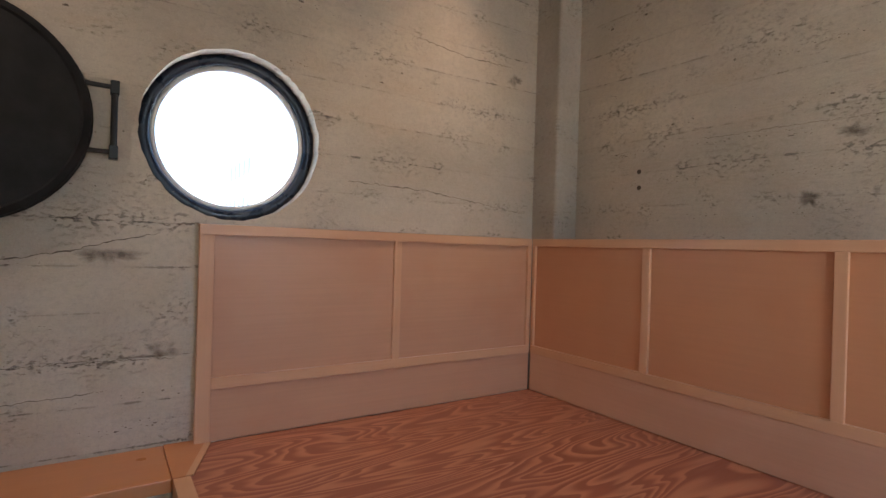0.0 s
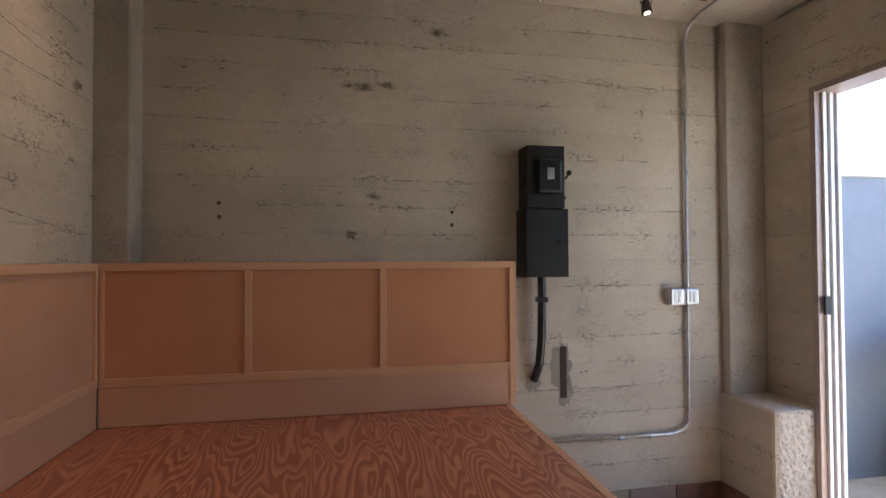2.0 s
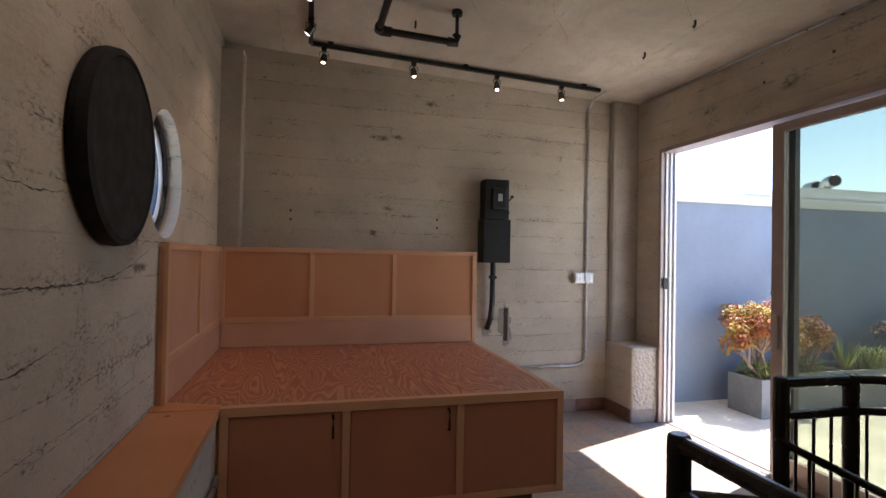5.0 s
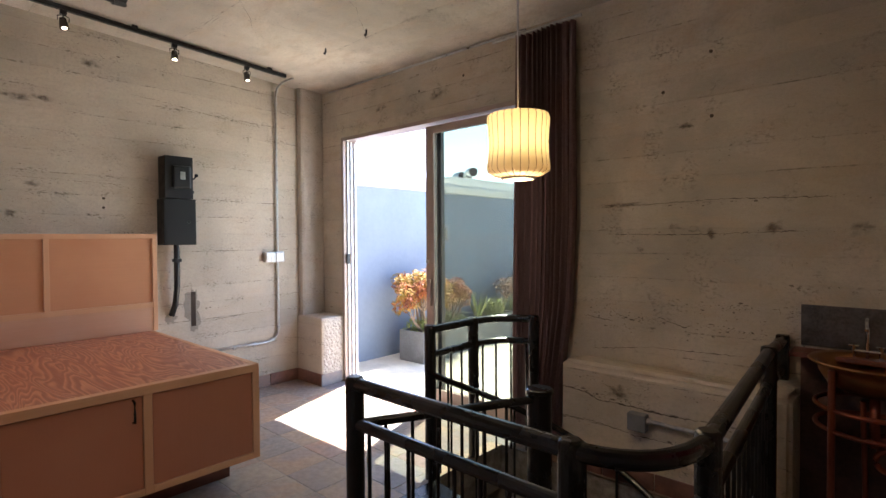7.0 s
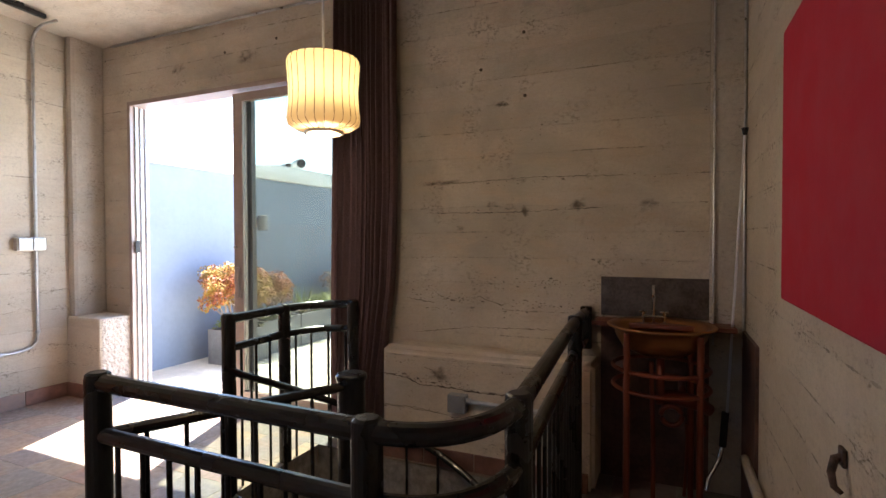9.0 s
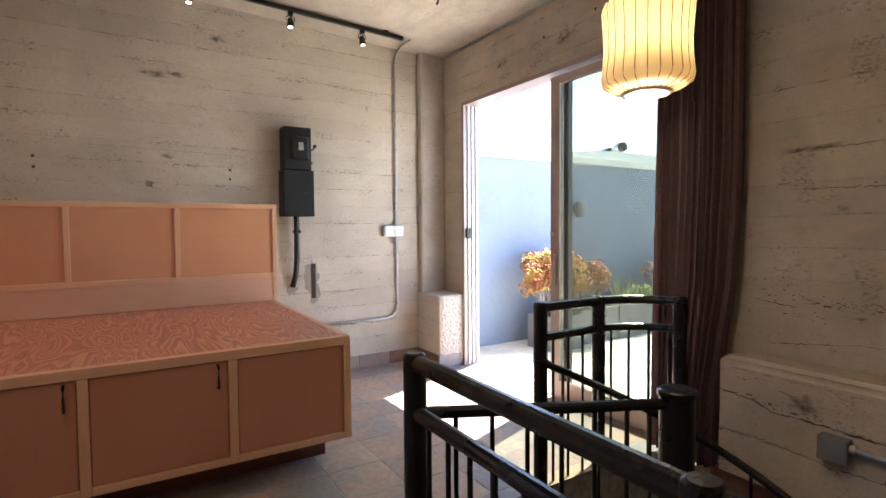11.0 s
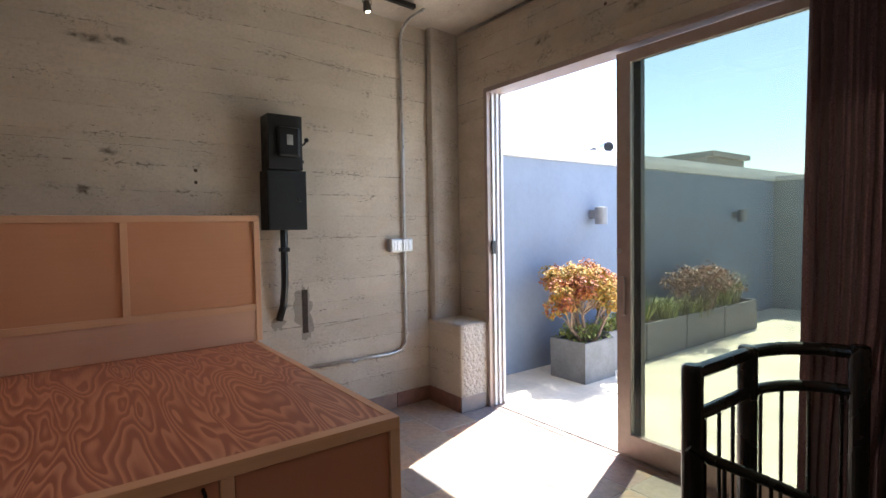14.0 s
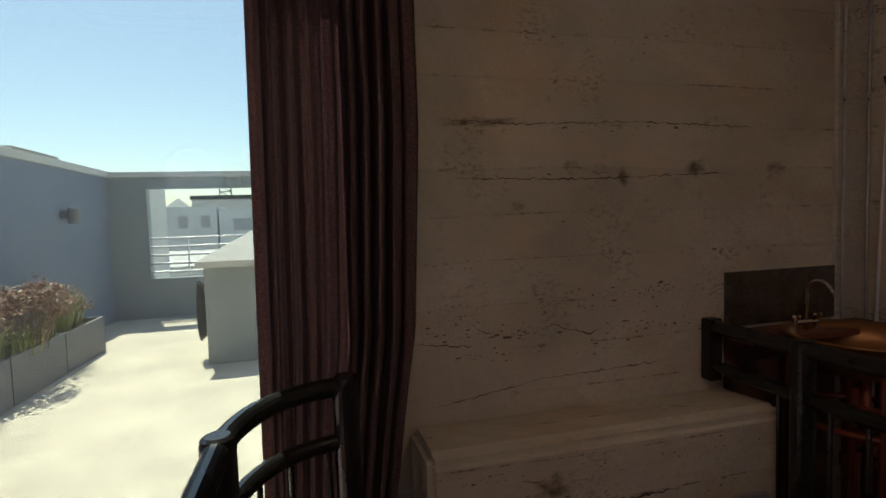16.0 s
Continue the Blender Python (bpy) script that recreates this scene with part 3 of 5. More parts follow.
# ---- porthole windows ----
def porthole(cx, cz, r, num):
    w = tagged(new("window_%d" % num), "round porthole window with a dark blue metal rim, deep in the concrete", kind="structure")
    bm, rings = lathe(bmesh.new(), [(r - 0.036, 3.22), (r - 0.034, 3.195), (r - 0.022, 3.185), (r + 0.012, 3.19), (r + 0.012, 3.25), (r - 0.036, 3.25), (r - 0.036, 3.22)], 64, (cx, 0, cz), "y")
    part("window_frame", bm, M["bluering"], w, smooth=True)
    bm, rings = lathe(bmesh.new(), [(r - 0.052, 3.222), (r - 0.052, 3.205), (r - 0.0355, 3.205), (r - 0.0355, 3.222)], 64, (cx, 0, cz), "y")
    part("inner_rim", bm, M["white"], w, "pale inner rim", smooth=True)
    bm = bmesh.new()
    bm.faces.new([bm.verts.new((cx + (r - 0.04) * math.cos(2 * math.pi * j / 64), 3.225, cz + (r - 0.04) * math.sin(2 * math.pi * j / 64))) for j in range(64)])
    r2 = bmesh.ops.extrude_face_region(bm, geom=bm.faces[:])
    bmesh.ops.translate(bm, verts=[v for v in r2["geom"] if isinstance(v, bmesh.types.BMVert)], vec=(0, 0.006, 0))
    part("pane", bm, M["clear"], w)
    return w


porthole(1.266, 1.825, 0.31, 1)
porthole(-0.60, 1.825, 0.31, 2)

# round shutter swung back flat on the wall
sh = thing("porthole_shutter", "round matt black wooden porthole shutter folded back against the concrete", "shutter")
bm, rings = lathe(bmesh.new(), [(0.335, 3.112), (0.34, 3.09), (0.335, 3.058), (0.315, 3.05), (0.308, 3.058), (0.26, 3.06)], 72, (0.49, 0, 1.80), "y")
disc_cap(bm, rings[-1]); disc_cap(bm, rings[0])
part("shutter_board", bm, M["dullblack"], sh, smooth=False)
for z in (1.71, 1.92):
    bm = tube(bmesh.new(), [(0.80, 3.085, z), (0.88, 3.09, z)], 0.008)
    box(bm, 0.872, 0.898, 3.08, 3.118, z - 0.022, z + 0.022, bevel=0.003)
    part("hinge", bm, M["matt"], sh)
part("hinge_bar", tube(bmesh.new(), [(0.885, 3.092, 1.695), (0.885, 3.092, 1.935)], 0.010), M["matt"], sh)

# ---- platform cabinet ----
cab = thing("platform_cabinet", "low honey fir platform cabinet with a red plywood top", "cabinet")
X0, Y0, Y1, Z0, Z1 = 1.06, 1.05, 3.095, 0.168, 0.718
part("body", boxed(X0 + 0.02, 2.885, Y0 + 0.02, 2.94, Z0, Z1 - 0.02), M["panel"], cab)
part("plywood_top", boxed(X0 + 0.045, 2.7175, Y0 + 0.035, Y1 - 0.0175, Z1 - 0.02, Z1 - 0.003), M["ply"], cab, "red-brown fir plywood top with wild grain")
bm = boxed(X0 - 0.004, X0 + 0.045, Y0, Y1 - 0.275, Z1 - 0.045, Z1, bevel=0.002)
box(bm, X0 + 0.045, 2.885, Y0, Y0 + 0.035, Z1 - 0.045, Z1, bevel=0.002)
part("edge_trim", bm, M["fir_y"], cab)
part("plinth", boxed(1.30, 2.7, 1.12, 2.9, 0, Z0), M["kick"], cab, "recessed red-brown plinth")
DIV = [(Y0, 1.09), (1.625, 1.665), (2.215, 2.255), (2.78, 2.82)]
for a, b in DIV:
    part("stile", boxed(X0 - 0.004, X0 + 0.02, a, b, Z0, Z1 - 0.045, bevel=0.002), M["fir_v"], cab)
bm = bmesh.new()
for (a, b), (c, d) in zip(DIV, DIV[1:]):
    box(bm, X0 - 0.004, X0 + 0.02, b, c, Z0, Z0 + 0.034, bevel=0.002)
part("bottom_rail", bm, M["fir_y"], cab)
part("side_panel", boxed(X0 + 0.045, 2.86, Y0 + 0.008, Y0 + 0.02, Z0 + 0.034, Z1 - 0.045), M["panelx"], cab)
bm = boxed(X0 + 0.02, X0 + 0.06, Y0, Y0 + 0.02, Z0, Z1 - 0.045, bevel=0.002)
box(bm, X0 + 0.06, 2.885, Y0, Y0 + 0.02, Z0, Z0 + 0.034, bevel=0.002)
part("side_frame", bm, M["fir_x"], cab)
for i, ((a, b), (c, d)) in enumerate(zip(DIV, DIV[1:])):
    dr = part("door", boxed(X0 + 0.006, X0 + 0.02, b + 0.004, c - 0.004, Z0 + 0.038, Z1 - 0.05), M["door"], cab)
    if i:
        y = b + 0.045
        bm = tube(bmesh.new(), [(X0 + 0.006, y, 0.655), (X0 - 0.02, y, 0.65), (X0 - 0.022, y, 0.60), (X0 - 0.02, y, 0.55), (X0 + 0.006, y, 0.545)], 0.006, 8)
        part("handle", bm, M["black"], dr, "black bow handle")

# headboard on the east side
hb = thing("headboard", "honey fir panelled headboard fixed above the platform", "headboard")
XH = 2.712
part("backing", boxed(XH + 0.014, 2.745, 1.03, 3.07, Z1 - 0.003, 1.47), M["panel"], hb)
bm = boxed(XH, 2.75, 1.02, Y1 - 0.025, 1.455, 1.492, bevel=0.002)
box(bm, XH, XH + 0.02, 1.055, Y1 - 0.025, 0.905, 0.945, bevel=0.002)
part("rail", bm, M["fir_y"], hb)
for a, b in ((1.02, 1.055), (1.72, 1.755), (2.385, 2.42), (3.05, 3.07)):
    z = Z1 if a < 1.1 else 0.945
    part("stile", boxed(XH, XH + 0.02, a, b, z, 1.455, bevel=0.002), M["fir_v"], hb)
part("lower_board", boxed(XH + 0.006, XH + 0.014, 1.055, 3.07, Z1, 0.905), M["lower"], hb, "paler plain lower board")
part("top_ledge", boxed(2.75, 2.895, 1.02, 2.95, 1.468, 1.488), M["fir_y"], hb)
part("end_board", boxed(2.745, 2.895, 1.022, 1.04, Z1, 1.468), M["fir_v"], hb)

sb = thing("side_headboard", "honey fir wall panel beside the platform", "headboard")
YS = 3.072
part("backing", boxed(1.16, XH, YS + 0.014, YA - 0.003, Z1, 1.47), M["panelx"], sb)
bm = boxed(1.145, XH, YS, YS + 0.03, 1.455, 1.492, bevel=0.002)
box(bm, 1.195, XH, YS, YS + 0.018, 0.905, 0.945, bevel=0.002)
part("rail", bm, M["fir_x"], sb)
for a, b in ((1.145, 1.195), (1.915, 1.95), (2.685, XH)):
    part("stile", boxed(a, b, YS, YS + 0.02, Z1 if a < 1.2 else 0.945, 1.455, bevel=0.002), M["fir_v"], sb)
part("lower_board", boxed(1.195, XH, YS + 0.006, YS + 0.014, Z1, 0.905), M["panelx"], sb)

bt = part("bench_top", boxed(XD + 0.01, X0 - 0.006, 2.82, YA - 0.002, 0.677, 0.718, bevel=0.004), M["bench"], None, "long honey fir bench top on a concrete ledge")
bt["category"] = "bench"
def slab(pts, z0, z1):
    bm = bmesh.new()
    lo, hi = [bm.verts.new((x, y, z0)) for x, y in pts], [bm.verts.new((x, y, z1)) for x, y in pts]
    bm.faces.new(lo[::-1]); bm.faces.new(hi)
    for i in range(len(pts)):
        j = (i + 1) % len(pts)
        bm.faces.new((lo[i], lo[j], hi[j], hi[i]))
    return bm


bt2 = part("bench_return", slab([(X0 - 0.005, 2.821), (X0 + 0.03, 2.821), (1.178, 3.071), (1.178, YA - 0.002), (X0 - 0.005, YA - 0.002)], 0.69, 0.7195), M["bench"], bt)
part("mitre_strip", slab([(X0 + 0.0305, 2.821), (X0 + 0.052, 2.821), (1.20, 3.071), (1.179, 3.071)], 0.70, 0.7205), M["fir_y"], cab, "pale mitred edge strip against the bench")

# ---- electric boxes on the east wall ----
eb = thing("switch_box", "black painted electric switch box with a side lever", "electrical box")
part("cabinet_body", boxed(2.755, XB, 0.71, 0.935, 1.79, 2.14, bevel=0.004), M["matt"], eb)
bm = boxed(2.725, 2.755, 0.735, 0.88, 1.87, 2.06, bevel=0.014)
part("raised_cover", bm, M["matt"], eb)
part("rating_plate", boxed(2.722, 2.726, 0.785, 0.825, 1.945, 2.01), M["steel"], eb)
bm = tube(bmesh.new(), [(2.80, 0.71, 1.96), (2.80, 0.685, 1.965), (2.79, 0.67, 1.99)], 0.007, 8)
bmesh.ops.create_icosphere(bm, subdivisions=2, radius=0.016, matrix=Matrix.Translation((2.79, 0.668, 1.995)))
part("lever", bm, M["matt"], eb, smooth=True)
part("hasp", boxed(2.78, 2.80, 0.693, 0.71, 1.84, 1.86), M["matt"], eb)
fb = thing("fuse_box", "black painted fuse box below the switch box", "electrical box")
part("cabinet_body", boxed(2.757, XB, 0.69, 0.95, 1.40, 1.785, bevel=0.003), M["matt"], fb)
part("box_door", boxed(2.748, 2.757, 0.695, 0.945, 1.405, 1.78, bevel=0.002), M["matt"], fb)
bm = boxed(2.744, 2.748, 0.73, 0.745, 1.585, 1.605)
box(bm, 2.744, 2.748, 0.755, 0.765, 1.585, 1.605)
part("latch", bm, M["black"], fb)
bm = tube(bmesh.new(), [(2.83, 0.825, 1.40), (2.83, 0.825, 1.28), (2.835, 0.826, 1.05), (2.85, 0.835, 0.90), (2.893, 0.85, 0.80)], 0.024)
box(bm, 2.80, 2.86, 0.795, 0.855, 1.255, 1.285, bevel=0.006)
tagged(part("black_conduit", bm, M["matt"], None, "fat black conduit dropping from the fuse box into the wall", smooth=False), category="pipe")

# no recess: a dark strip on the wall paints the slot's inner shade
tagged(part("wall_slot", boxed(XB - 0.004, XB + 0.01, 0.648, 0.688, 0.684, 0.985), M["slotbrown"], None, "narrow dark strip painting the shade of a slot in the concrete"), kind="structure")

# galvanised conduit with a double outlet
bm = tube(bmesh.new(), [(2.54, -0.13, ceil_z(-0.13) - 0.035), (2.62, -0.13, 2.955), (2.70, -0.125, 2.95), (2.78, -0.14, 2.945), (2.84, -0.143, 2.92), (2.872, -0.143, 2.86), (2.875, -0.143, 2.75), (2.875, -0.143, 0.56), (2.875, -0.133, 0.50), (2.875, -0.10, 0.46), (2.875, -0.04, 0.44), (2.875, 0.02, 0.435), (2.875, 1.045, 0.445)], 0.0115, 10)
cd = part("steel_conduit", bm, M["steel"], None, "thin galvanised conduit bent down the concrete wall", smooth=True)
cd["category"] = "pipe"
for z in (2.78, 2.45, 0.575):
    part("coupling", tube(bmesh.new(), [(2.875, -0.143, z - 0.012), (2.875, -0.143, z + 0.012)], 0.017, 10), M["steel"], cd)
for y in (0.10, 0.30):
    part("coupling", tube(bmesh.new(), [(2.875, y, 0.436), (2.875, y + 0.03, 0.436)], 0.017, 10), M["steel"], cd)
ob = thing("wall_outlet", "double galvanised outlet box with two pale sockets", "outlet")
part("outlet_box", boxed(2.845, XB, -0.205, 0.005, 1.215, 1.32, bevel=0.012), M["steel"], ob)
for y in (-0.197, -0.095):
    pl = part("cover_plate", boxed(2.838, 2.845, y, y + 0.09, 1.22, 1.315, bevel=0.006), M["steel"], ob)
    bm = boxed(2.834, 2.839, y + 0.02, y + 0.042, 1.232, 1.303, bevel=0.002)
    box(bm, 2.834, 2.839, y + 0.048, y + 0.07, 1.232, 1.303, bevel=0.002)
    part("socket", bm, M["white"], pl)

# ---- ceiling services ----
XT = 2.552
tr_ = thing("track_light", "black ceiling track with small gimbal spotlights, three of them added unseen fill", "track light")
bm = bmesh.new()
ys = [-0.06, 2.45]
zt = [ceil_z(y) - 0.018 for y in ys]
def slanted(bm, x0, x1, ya, yb, za, zb, h):
    v = [bm.verts.new(p) for p in ((x0, ya, za - h), (x1, ya, za - h), (x1, ya, za), (x0, ya, za), (x0, yb, zb - h), (x1, yb, zb - h), (x1, yb, zb), (x0, yb, zb))]
    for q in ((0, 1, 2, 3), (7, 6, 5, 4), (0, 4, 5, 1), (1, 5, 6, 2), (2, 6, 7, 3), (3, 7, 4, 0)):
        bm.faces.new([v[i] for i in q])
slanted(bm, XT - 0.017, XT + 0.017, ys[0], ys[1], zt[0], zt[1], 0.03)
# the run beyond x 0.6 is added, out of view, to carry fill spots
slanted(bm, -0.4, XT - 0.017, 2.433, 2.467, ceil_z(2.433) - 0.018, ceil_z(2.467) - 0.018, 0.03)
part("track", bm, M["matt"], tr_)
for x, y in ((XT, 0.1), (XT, 1.2), (XT, 2.3), (1.3, 2.45), (0.0, 2.45)):
    part("mounting_clip", boxed(x - 0.012, x + 0.012, y - 0.02, y + 0.02, ceil_z(y) - 0.02, ceil_z(y) + 0.003), M["matt"], tr_)


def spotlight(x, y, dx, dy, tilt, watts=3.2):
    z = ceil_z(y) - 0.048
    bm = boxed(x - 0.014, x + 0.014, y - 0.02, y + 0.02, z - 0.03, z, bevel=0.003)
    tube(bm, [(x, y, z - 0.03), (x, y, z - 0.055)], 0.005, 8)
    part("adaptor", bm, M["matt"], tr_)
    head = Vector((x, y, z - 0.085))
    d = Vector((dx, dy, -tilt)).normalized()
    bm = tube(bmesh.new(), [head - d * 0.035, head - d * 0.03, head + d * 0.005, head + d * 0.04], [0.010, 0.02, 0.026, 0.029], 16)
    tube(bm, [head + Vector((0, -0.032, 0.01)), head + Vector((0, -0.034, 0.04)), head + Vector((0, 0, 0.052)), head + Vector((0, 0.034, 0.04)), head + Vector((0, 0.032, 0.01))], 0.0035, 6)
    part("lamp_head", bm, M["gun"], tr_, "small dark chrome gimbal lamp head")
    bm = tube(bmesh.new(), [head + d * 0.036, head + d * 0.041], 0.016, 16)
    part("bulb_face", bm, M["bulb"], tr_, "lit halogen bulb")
    li = new("spot_or_fill_lamp", bpy.data.lights.new("spot_or_fill_lamp", "SPOT"))
    # added fill spots, x below 1, get a wider and softer beam
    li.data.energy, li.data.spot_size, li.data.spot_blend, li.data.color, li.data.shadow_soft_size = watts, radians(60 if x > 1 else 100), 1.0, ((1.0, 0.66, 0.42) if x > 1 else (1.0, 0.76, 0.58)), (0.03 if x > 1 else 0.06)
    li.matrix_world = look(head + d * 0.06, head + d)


# the last three, x below 1, are added unseen fill for bench and cabinet
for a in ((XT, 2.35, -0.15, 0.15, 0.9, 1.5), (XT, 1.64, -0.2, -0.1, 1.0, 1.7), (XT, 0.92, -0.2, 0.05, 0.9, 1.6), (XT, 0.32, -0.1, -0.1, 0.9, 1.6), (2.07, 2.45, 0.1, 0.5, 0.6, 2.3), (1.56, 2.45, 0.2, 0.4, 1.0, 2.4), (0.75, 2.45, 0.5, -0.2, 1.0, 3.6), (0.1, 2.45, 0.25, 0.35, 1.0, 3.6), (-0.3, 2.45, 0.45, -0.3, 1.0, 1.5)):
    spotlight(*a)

pz = 2.852
bm = tube(bmesh.new(), [(0.5, 2.04, pz), (1.62, 2.04, pz)], 0.022)
tube(bm, [(1.66, 2.0, pz), (1.70, 1.56, pz)], 0.022)
cp = part("ceiling_pipe", bm, M["matt"], None, "black painted sprinkler pipe below the ceiling")
cp["category"] = "pipe"
bm = tube(bmesh.new(), [(1.60, 2.04, pz), (1.65, 2.04, pz), (1.665, 2.02, pz), (1.668, 1.96, pz)], 0.031)
part("elbow", bm, M["matt"], cp)
bm = tube(bmesh.new(), [(1.698, 1.58, pz), (1.703, 1.53, pz), (1.705, 1.52, pz + 0.05)], 0.031)
tube(bm, [(1.705, 1.52, pz + 0.04), (1.705, 1.52, ceil_z(1.52) - 0.008)], 0.012)
tube(bm, [(1.705, 1.52, ceil_z(1.52) - 0.03), (1.705, 1.52, ceil_z(1.52) + 0.004)], 0.036)
part("hanger", bm, M["matt"], cp)
for x, y in ((1.24, 0.06), (1.78, 0.04), (1.95, 1.75), (1.0, 1.4)):
    z = ceil_z(y)
    bm = tube(bmesh.new(), [(x, y, z + 0.005), (x, y, z - 0.03), (x + 0.012, y, z - 0.042), (x + 0.02, y, z - 0.03)], 0.007, 8)
    h = part("ceiling_hook", bm, M["matt"], None, "rusty hook embedded in the concrete ceiling")
    h["category"], h["group"] = "hook", "ceiling hooks"
# thin conduit along the ceiling edge of the south wall
bm = tube(bmesh.new(), [(0.3, YC + 0.02, 2.945), (2.68, YC + 0.02, 2.948)], 0.009, 8)
tagged(part("edge_conduit", bm, M["steel"], None, "thin pipe along the top of the wall", smooth=True), category="pipe")

# ---- pendant lamp ----
pl_ = thing("pendant_lamp", "ribbed cream bubble pendant lamp, lit, on a long cord", "lamp", at=(-0.515, 0.69, 0))
LX = 0.0
R0 = [(0.055, 1.968), (0.13, 1.974), (0.158, 1.968), (0.164, 1.952), (0.159, 1.90), (0.155, 1.85), (0.157, 1.80), (0.165, 1.745), (0.160, 1.728), (0.13, 1.712), (0.085, 1.702), (0.072, 1.700)]
R0 = [(r * 0.81, z) for r, z in R0]
k = Nodes("cream_bubble_shade", 0.55)
zz = k.pos()[2]
k.color((0.9, 0.75, 0.45))
k.b.inputs["Transmission Weight"].default_value = 0.0
hot = k.ramp(zz, 1.72, 1.86)
hot = k.math("MULTIPLY", hot, k.ramp(zz, 1.84, 1.975, 1.0, 0.55))
k.put(k.b.inputs["Emission Color"], k.mix(hot, (1.0, 0.52, 0.14), (1.0, 0.74, 0.23)))
k.put(k.b.inputs["Emission Strength"], k.ramp(hot, 0.0, 1.0, 0.08, 0.24))
M["shade"] = k.m
bm, rings = lathe(bmesh.new(), R0, 96, (0, 0, 0), "z", wob=lambda q, h: 1 + 0.028 * (abs(math.cos(q * 12)) - 0.5) * (1.0 if h < 1.97 else 0.6))
part("shade", bm, M["shade"], pl_, smooth=True)
for i in range(24):
    q = 2 * math.pi * (i + 0.5) / 24
    bm = tube(bmesh.new(), [(r * 0.988 * math.cos(q), r * 0.988 * math.sin(q), z) for r, z in R0[1:-1]], 0.0016, 5)
    if i == 0:
        rib = part("rib", bm, M["brass"], pl_)
    else:
        bm.free()
        o = new("rib", rib.data)
        o.parent = pl_
        o.rotation_euler = (0, 0, 2 * math.pi * i / 24)
bm, rings = lathe(bmesh.new(), [(0.062, 1.694), (0.072, 1.694), (0.072, 1.706), (0.062, 1.706), (0.062, 1.694)], 40)
part("bottom_ring", bm, M["steel"], pl_, smooth=True)
bm = bmesh.new()
bmesh.ops.create_icosphere(bm, subdivisions=2, radius=0.035, matrix=Matrix.Translation((0, 0, 1.80)))
part("bulb", bm, M["bulb"], pl_, smooth=True)
bm = tube(bmesh.new(), [(0, 0, 1.97), (0, 0, ceil_z(0.69) - 0.02)], 0.0045, 8)
lathe(bm, [(0.001, ceil_z(0.69) - 0.03), (0.055, ceil_z(0.69) - 0.02), (0.06, ceil_z(0.69) + 0.002)], 24)
part("cord", bm, M["white"], pl_)
li = new("pendant_light", bpy.data.lights.new("pendant_light", "POINT"))
li.data.energy, li.data.color, li.data.shadow_soft_size = 1.5, (1.0, 0.74, 0.45), 0.06
li.location = (-0.515, 0.69, 1.66)

# ---- curtain ----
cu = thing("curtain", "long dark brown velvet curtain hanging in deep folds", "curtain")
bm = bmesh.new()
NZ, NX = 60, 150
def curtain_edge(z):
    pts = [(0.0, -0.03), (0.45, -0.05), (0.60, -0.075), (0.75, -0.095), (1.0, -0.135), (1.6, -0.165), (2.9, -0.165)]
    for (za, xa), (zb, xb) in zip(pts, pts[1:]):
        if z <= zb:
            return xa + (xb - xa) * (z - za) / (zb - za)
    return pts[-1][1]
rows = []
for i in range(NZ + 1):
    z = 0.03 + (2.85 - 0.03) * i / NZ
    xr, xl = curtain_edge(z), 0.322 - 0.012 * z
    row = []
    for j in range(NX + 1):
        s = j / NX
        ph = s * 2 * math.pi * 11.0 + 0.5 * math.sin(s * 11) + 0.25 * math.sin(z * 1.1 + s * 5)
        dep = 0.042 * math.sin(ph) + 0.014 * math.sin(ph * 2.3 + z)
        row.append(bm.verts.new((xl + (xr - xl) * s + 0.006 * math.cos(ph * 1.1), -0.515 + dep * (0.75 + 0.25 * math.sin(z * 0.9 + s * 9)), z)))
    rows.append(row)
for a, b in zip(rows, rows[1:]):
    for j in range(NX):
        bm.faces.new((a[j], a[j + 1], b[j + 1], b[j]))
bmesh.ops.solidify(bm, geom=bm.faces[:], thickness=0.004)
part("cloth", bm, M["curtain"], cu, smooth=True)
part("curtain_rod", tube(bmesh.new(), [(0.5, -0.515, 2.868), (-0.2, -0.515, 2.868)], 0.011), M["steel"], cu)

# ---- stair guard ----
def post(bm, x, y, z0, z1, r=0.035):
    tube(bm, [(x, y, z0), (x, y, z1 - 0.02), (x, y, z1 - 0.006), (x, y, z1)], [r, r, r * 0.93, r * 0.7], 20)


def guard(name, label, posts, rails, zt=0.895, zm=0.745, spacing=0.105, cat="railing"):
    """posts: (x, y, top); rails: plan polyline followed by the top rail, middle rail and balusters."""
    g = thing(name, label, cat, "stair guard")
    for x, y, zp in posts:
        bm = bmesh.new()
        post(bm, x, y, 0.0, zp)
        part("post", bm, M["black"], g)
    for line in rails:
        for z, r in ((zt, 0.026), (zm, 0.022)):
            part("handrail" if z == zt else "middle_rail", tube(bmesh.new(), [(x, y, z) for x, y in line], r, 14), M["black"], g)
        dist, acc = 0.0, spacing * 0.8
        for (xa, ya), (xb, yb) in zip(line, line[1:]):
            L = math.hypot(xb - xa, yb - ya)
            while acc <= dist + L:
                f = (acc - dist) / L
                x, y = xa + (xb - xa) * f, ya + (yb - ya) * f
                if all(math.hypot(x - px, y - py) > 0.045 for px, py, _ in posts):
                    part("baluster", tube(bmesh.new(), [(x, y, 0.0), (x, y, zm)], 0.0075, 8), M["black"], g)
                acc += spacing
            dist += L
    return g


